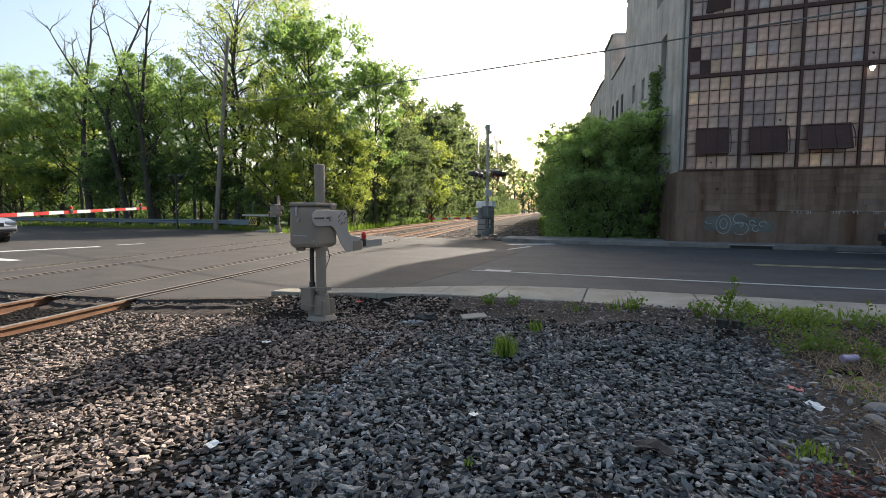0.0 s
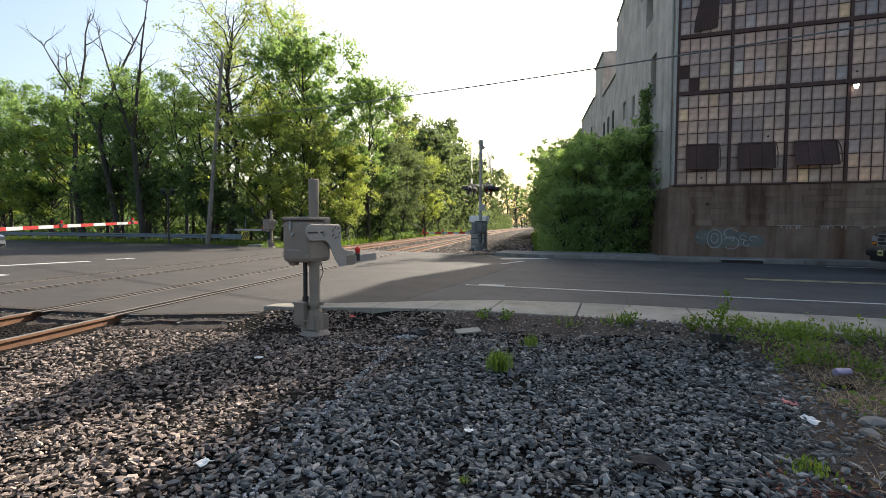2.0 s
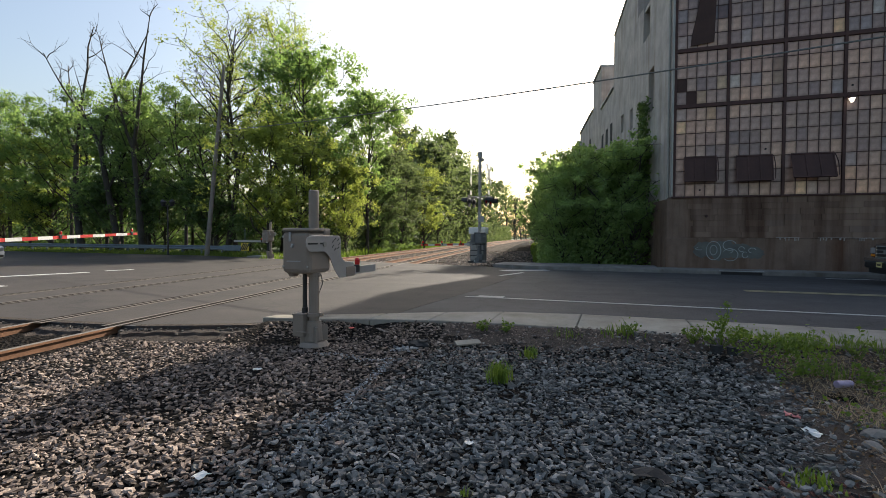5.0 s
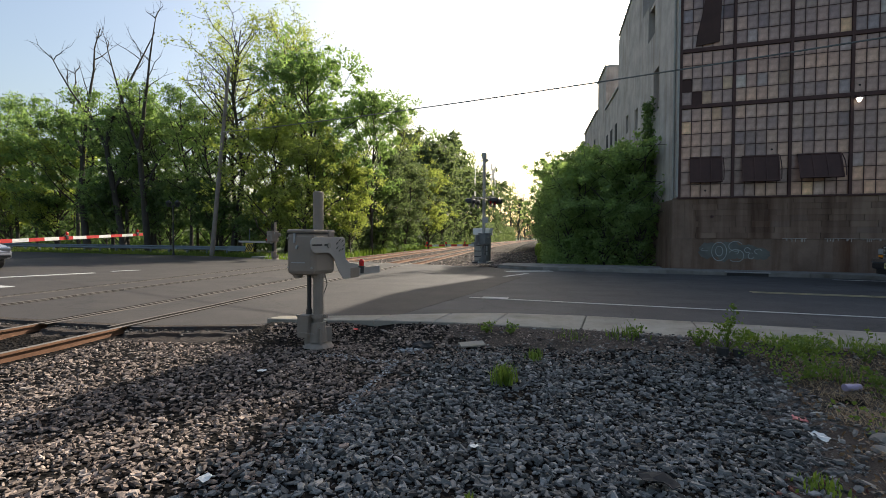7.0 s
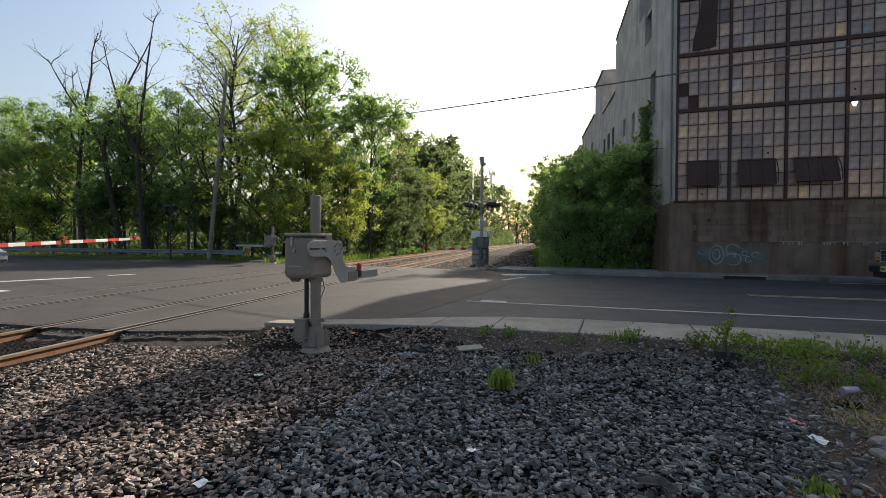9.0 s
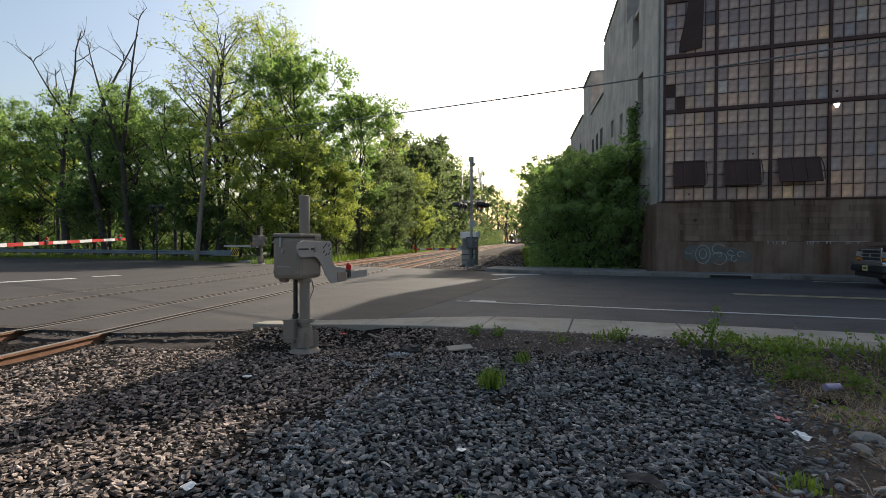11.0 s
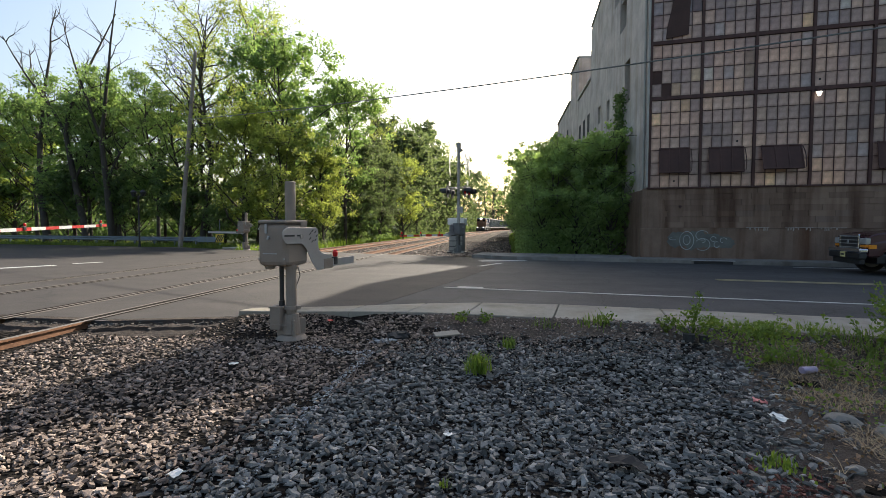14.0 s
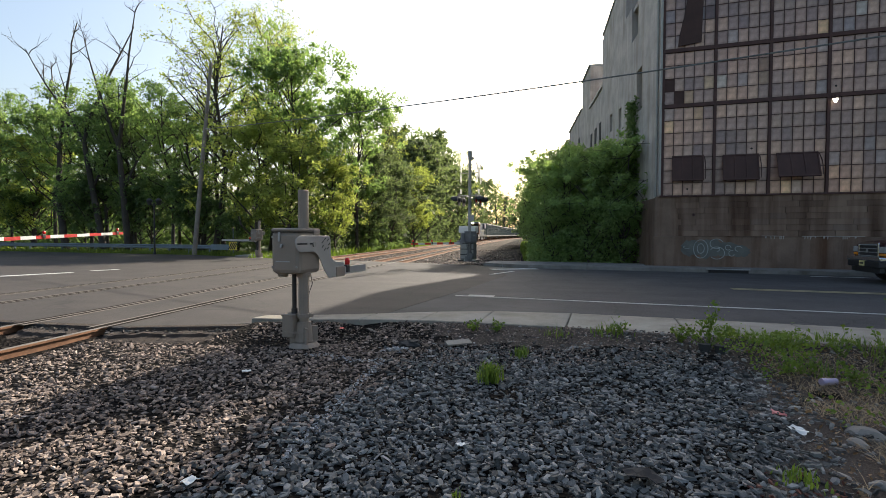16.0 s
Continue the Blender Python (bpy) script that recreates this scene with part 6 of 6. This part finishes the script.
def wheel(parent, x, y, r, width):
    w = part("wheel", rod((x, y - width / 2, r), (x, y + width / 2, r), r * 0.62, seg=20), "galv", parent)
    bm = bmesh.new()
    ring = [(0.62, -0.5), (0.92, -0.5), (1.0, -0.36), (1.0, 0.36), (0.92, 0.5), (0.62, 0.5)]
    n = 28
    rows = [[bm.verts.new((x + math.cos(k * 6.2832 / n) * r * q, y + t * width, r + math.sin(k * 6.2832 / n) * r * q)) for q, t in ring] for k in range(n)]
    for k in range(n):
        for i in range(len(ring)):
            a, b = rows[k], rows[(k + 1) % n]
            bm.faces.new((a[i], a[(i + 1) % 6], b[(i + 1) % 6], b[i]))
    bmesh.ops.recalc_face_normals(bm, faces=bm.faces[:])
    part("tyre", bm, "rubber", w)
    side = 1 if y > 0 else -1
    part("rim", rod((x, y + side * width * 0.42, r), (x, y + side * width * 0.5, r), r * 0.58, r * 0.3, 16), "galv", w)


def make_pickup():
    # local x forwards, y to the vehicle's left
    p = thing("pickup_truck", Matrix.Translation((10.82, 16.76, 0)) @ ROAD @ pose(0, 0, 0, 0, 0, 180), "dark maroon pickup truck with chrome bumper, waiting", "pickup truck")
    hood = [(0, 0.55), (0.02, 0.95), (-0.05, 1.2), (-0.3, 1.27), (-1.35, 1.36), (-2.0, 1.92), (-2.3, 1.98), (-3.6, 1.96), (-3.85, 1.38), (-5.7, 1.36), (-5.75, 0.6), (-4.85, 0.58), (-4.7, 0.85), (-4.3, 0.95), (-3.9, 0.85), (-3.75, 0.5), (-1.45, 0.48), (-1.3, 0.85), (-0.9, 0.98), (-0.5, 0.85), (-0.35, 0.55)]
    body_shell(hood, 1.96, 0.2, "maroon", "body", p)
    part("underbody", box((5.2, 1.7, 0.3), (-2.9, 0, 0.5), bevel=0.03), "black", p)
    g = part("grille", box((0.06, 1.1, 0.42), (0.03, 0, 0.98), bevel=0.015), "black", p, "dark slatted grille")
    part("surround", box((0.05, 1.16, 0.06), (0.045, 0, 1.2), bevel=0.015), "chrome", g)
    part("surround", box((0.05, 0.07, 0.46), (0.045, 0.56, 0.98), bevel=0.015), "chrome", g)
    part("surround", box((0.05, 0.07, 0.46), (0.045, -0.56, 0.98), bevel=0.015), "chrome", g)
    for k in range(4):
        part("bar", box((0.03, 1.08, 0.025), (0.065, 0, 0.83 + 0.11 * k), bevel=0.005), "box_grey", g)
    part("badge", rod((0.075, 0, 0.98), (0.09, 0, 0.98), 0.06, seg=16), "box_grey", g)
    for y in (-0.78, 0.78):
        h = part("headlight", box((0.14, 0.38, 0.19), (-0.02, y, 1.02), bevel=0.03), "lens", p, "clear headlight")
        part("indicator", box((0.11, 0.34, 0.08), (-0.01, y, 0.875), bevel=0.02), "amber", h, "amber indicator")
        side = 1 if y > 0 else -1
        part("indicator", box((0.2, 0.03, 0.12), (-0.12, side * 0.975, 0.86), bevel=0.01), "amber", h)
    b = part("bumper", box((0.22, 2.04, 0.15), (0.1, 0, 0.735), bevel=0.05), "chrome", p, "chrome front bumper")
    part("bumper_apron", box((0.2, 1.96, 0.2), (0.1, 0, 0.575), bevel=0.05), "black", b, "black lower bumper")
    part("valance", box((0.14, 1.7, 0.2), (0.06, 0, 0.42), bevel=0.03), "black", b)
    part("number_plate", box((0.012, 0.31, 0.16), (0.21, 0, 0.6), bevel=0.004), "plate", b, "pale yellow plate with a dark bar")
    part("plate_bar", box((0.004, 0.22, 0.05), (0.219, 0, 0.6)), "black", b)
    for x in (-0.9, -4.3):
        for y in (-0.86, 0.86):
            wheel(p, x, y, 0.4, 0.26)
    part("windscreen", box((0.02, 1.5, 0.78), (-1.71, 0, 1.66), (0, -49.0, 0), 0.01), "car_glass", p)
    for y in (-0.86, 0.86):
        part("side_window", box((1.3, 0.02, 0.42), (-2.9, y, 1.66), (-10 if y > 0 else 10, 0, 0), 0.02), "car_glass", p)
        part("mirror", box((0.16, 0.26, 0.22), (-1.75, y * 1.28, 1.32), bevel=0.04), "black", p)


def make_suv():
    s = thing("silver_suv", Matrix.Translation((-21.25, 15.75, 0)) @ ROAD, "silver sport utility vehicle waiting at the crossing", "car")
    line = [(0, 0.42), (0.03, 0.66), (-0.08, 0.86), (-0.35, 0.98), (-1.15, 1.08), (-1.75, 1.55), (-2.3, 1.66), (-4.0, 1.6), (-4.5, 1.1), (-4.55, 0.45), (-4.0, 0.35), (-3.85, 0.68), (-3.5, 0.76), (-3.15, 0.68), (-3.0, 0.3), (-1.25, 0.3), (-1.1, 0.68), (-0.75, 0.76), (-0.4, 0.68), (-0.26, 0.4)]
    body_shell(line, 1.85, 0.2, "silver", "body", s)
    part("underbody", box((4.1, 1.6, 0.2), (-2.3, 0, 0.35), bevel=0.03), "black", s)
    part("grille", box((0.06, 0.9, 0.16), (0.0, 0, 0.76), bevel=0.015), "black", s)
    part("lower_grille", box((0.06, 1.5, 0.14), (0.02, 0, 0.5), bevel=0.02), "black", s)
    for y in (-0.7, 0.7):
        part("headlight", box((0.3, 0.36, 0.15), (-0.12, y * 1.06, 0.82), (0, 12, -18 if y > 0 else 18), 0.03), "lens", s, "clear glass headlight")
        part("fog_light", box((0.06, 0.22, 0.1), (0.0, y * 1.1, 0.52), bevel=0.02), "black", s)
        for x in (-0.75, -3.5):
            wheel(s, x, 0.8 if y > 0 else -0.8, 0.35, 0.22)
        part("side_window", box((2.1, 0.02, 0.36), (-2.85, y * 1.17, 1.32), (-12 if y > 0 else 12, 0, 0), 0.02), "car_glass", s)
    part("windscreen", box((0.02, 1.35, 0.62), (-1.45, 0, 1.32), (0, -52, 0), 0.01), "car_glass", s)


# ---- the train ----


def make_loco():
    """Local y points backwards along the train; the nose faces -y."""
    t = thing("locomotive", pose(0, 0, 0), "dark blue diesel locomotive with ochre nose and lit headlights", "locomotive")
    part("frame", box((3.0, 21.6, 0.5), (0, 10.9, 1.3), bevel=0.05), "loco_dark", t)
    part("pilot", box((2.9, 0.35, 1.0), (0, 0.15, 0.65), bevel=0.06), "loco_dark", t)
    bm = box((2.1, 1.8, 1.55), (0, 1.6, 2.3), bevel=0.15)
    part("nose", bm, "ochre", t, "ochre painted nose")
    bm = box((3.05, 2.7, 2.55), (0, 3.6, 2.85), bevel=0.14)
    cab = part("cab", bm, "ochre", t)
    part("cab_roof", box((2.9, 2.9, 0.35), (0, 3.6, 4.28), bevel=0.14), "loco_blue", cab)
    for x in (-0.9, 0.9):
        part("windscreen", box((0.85, 0.04, 0.62), (x, 2.23, 3.65), bevel=0.02), "car_glass", cab)
    for x in (-1.53, 1.53):
        part("side_window", box((0.04, 1.4, 0.6), (x, 3.6, 3.6), bevel=0.02), "car_glass", cab)
    part("hood", box((1.9, 14.5, 2.5), (0, 12.3, 2.8), bevel=0.1), "loco_blue", t)
    part("radiator", box((2.9, 3.4, 1.3), (0, 17.6, 3.75), bevel=0.12), "loco_blue", t)
    part("dynamic_brake", box((2.4, 3.2, 0.9), (0, 7.2, 3.9), bevel=0.1), "loco_dark", t)
    part("fuel_tank", box((2.7, 5.0, 0.9), (0, 11.0, 0.65), bevel=0.15), "loco_dark", t)
    for y in (4.6, 17.4):
        tr = part("truck_frame", box((2.6, 4.2, 0.55), (0, y, 0.72), bevel=0.06), "loco_dark", t)
        for d in (-1.7, 0, 1.7):
            part("axle", rod((-0.95, y + d, 0.51), (0.95, y + d, 0.51), 0.51, seg=18), "rust", tr)
    for x in (-1.45, 1.45):
        bm = bmesh.new()
        for k in range(12):
            add_rod(bm, (x, 5.3 + 1.25 * k, 1.55), (x, 5.3 + 1.25 * k, 2.6), 0.022, seg=6)
        add_rod(bm, (x, 5.3, 2.6), (x, 19.1, 2.6), 0.022, seg=6)
        part("handrail", bm, "loco_rail", t)
    for x in (-0.16, 0.16):
        part("headlight", rod((x, 2.12, 4.2), (x, 2.2, 4.2), 0.15, seg=14), "headlight", t, "lit white headlight")
    for x in (-0.95, 0.95):
        part("ditch_light", rod((x, -0.05, 1.35), (x, 0.02, 1.35), 0.11, seg=14), "headlight", t, "lit ditch light")
    bm = box((0.6, 0.02, 0.26), (0, 2.2, 4.05), bevel=0.004)
    part("number_board", bm, "white_paint", t)
    part("coupler", box((0.3, 0.7, 0.35), (0, -0.35, 0.9), bevel=0.05), "rust", t)
    return t


def make_wagon():
    t = thing("freight_wagon", pose(0, 0, 0), "tall grey-green covered freight wagon with ribbed sides", "freight wagon", "wagons of the train")
    part("sill", box((2.9, 17.2, 0.3), (0, 8.9, 1.2), bevel=0.03), "wagon_pale", t, "pale lower sill")
    part("body", box((2.85, 16.9, 3.1), (0, 8.9, 2.9), bevel=0.06), "wagon", t)
    part("roof", box((2.95, 17.1, 0.2), (0, 8.9, 4.5), bevel=0.07), "wagon_pale", t)
    first = part("rib", box((0.1, 0.14, 3.0)), "wagon", t)
    first.location = (-1.46, 0.7, 2.9)
    for k in range(1, 30):
        o = first.copy()
        scene.collection.objects.link(o)
        o.location = (-1.46 if k < 15 else 1.46, 0.7 + 1.17 * (k % 15), 2.9)
    for y in (2.6, 15.2):
        tr = part("bogie", box((2.3, 2.3, 0.4), (0, y, 0.62), bevel=0.05), "loco_dark", t)
        for d in (-0.85, 0.85):
            part("axle", rod((-0.9, y + d, 0.45), (0.9, y + d, 0.45), 0.45, seg=16), "rust", tr)
    part("coupler", box((0.25, 0.7, 0.3), (0, 0.05, 0.9), bevel=0.04), "rust", t)
    return t


def glow(name, colour, strength):
    m = Mat(name, 0.3)
    m.colour(colour)
    m.b.inputs["Emission Color"].default_value = (*colour, 1)
    m.b.inputs["Emission Strength"].default_value = strength
    return m.m


M["red_lens"] = simple("red_lens", (0.5, 0.02, 0.02), 0.25, 0, 0.1, 20)
M["maroon"] = simple("maroon_car_paint", (0.035, 0.007, 0.014), 0.25, 0.1, 0.15, 2, 0.02)
M["silver"] = simple("silver_car_paint", (0.5, 0.51, 0.52), 0.28, 0.5, 0.06, 2, 0.01)
M["chrome"] = simple("chrome", (0.6, 0.61, 0.63), 0.16, 0.95, 0.05, 4, 0.02)
M["lens"] = simple("headlight_lens", (0.34, 0.34, 0.33), 0.08, 0.2, 0.2, 20, 0.05)
M["amber"] = simple("amber_lens", (0.65, 0.22, 0.02), 0.15, 0, 0.1, 20)
M["plate"] = simple("pale_yellow_plate", (0.6, 0.52, 0.22), 0.5, 0, 0.1, 10)
M["car_glass"] = simple("tinted_car_glass", (0.015, 0.017, 0.02), 0.05, 0, 0.1, 2, 0.0)
M["loco_dark"] = simple("grimy_black_steel", (0.03, 0.03, 0.03), 0.7, 0.1, 0.3, 3)
M["loco_blue"] = simple("dark_blue_loco_paint", (0.03, 0.05, 0.1), 0.45, 0, 0.2, 2)
M["loco_rail"] = simple("pale_handrail_paint", (0.5, 0.45, 0.3), 0.5, 0, 0.1, 5)
M["ochre"] = simple("ochre_loco_paint", (0.1, 0.045, 0.022), 0.5, 0, 0.25, 2)
M["wagon"] = simple("grey_green_wagon_paint", (0.12, 0.15, 0.14), 0.6, 0, 0.25, 1)
M["wagon_pale"] = simple("pale_wagon_steel", (0.2, 0.215, 0.21), 0.5, 0.2, 0.2, 1)
M["lamp_glow"] = glow("glowing_bright_spot", (1.0, 0.92, 0.75), 1.6)
M["headlight"] = glow("lit_headlight", (1.0, 0.9, 0.7), 30.0)

SPEED, ARRIVE = 25.0, 110.0          # metres a second; the nose's place at the clip's end


def train_pose(y):
    return Matrix.Translation((TRACKS[1] + bend(y), y, rise(y) + 0.0)) @ Matrix.Rotation(-math.atan2(max(0, y + 8 - 35), 2300.0), 4, "Z") @ Matrix.Rotation(0.0006, 4, "X")


TRAIN = []


def make_train():
    TRAIN.append((make_loco(), 0.0))
    w = make_wagon()
    TRAIN.append((w, 22.2))
    for k in range(1, 11):
        TRAIN.append((copy_thing(w, pose(0, 0, 0)), 22.2 + 17.9 * k))


def motions():
    for ob, back in TRAIN:
        rows = []
        for k in range(9):
            t = 2.0 * k
            rows.append((t, train_pose(ARRIVE + SPEED * (16.0 - t) + back)))
        walk(ob, rows)


make_ground()
make_road()
make_markings()
make_tracks()
make_factory()
make_gates()
make_guardrail()
make_pole_and_wire()
make_pickup()
make_suv()
make_train()
make_woods()
make_thicket()
make_grass()
make_gravel()
make_dirt()
make_broken_edge()
make_litter()
make_pavements()
motions()
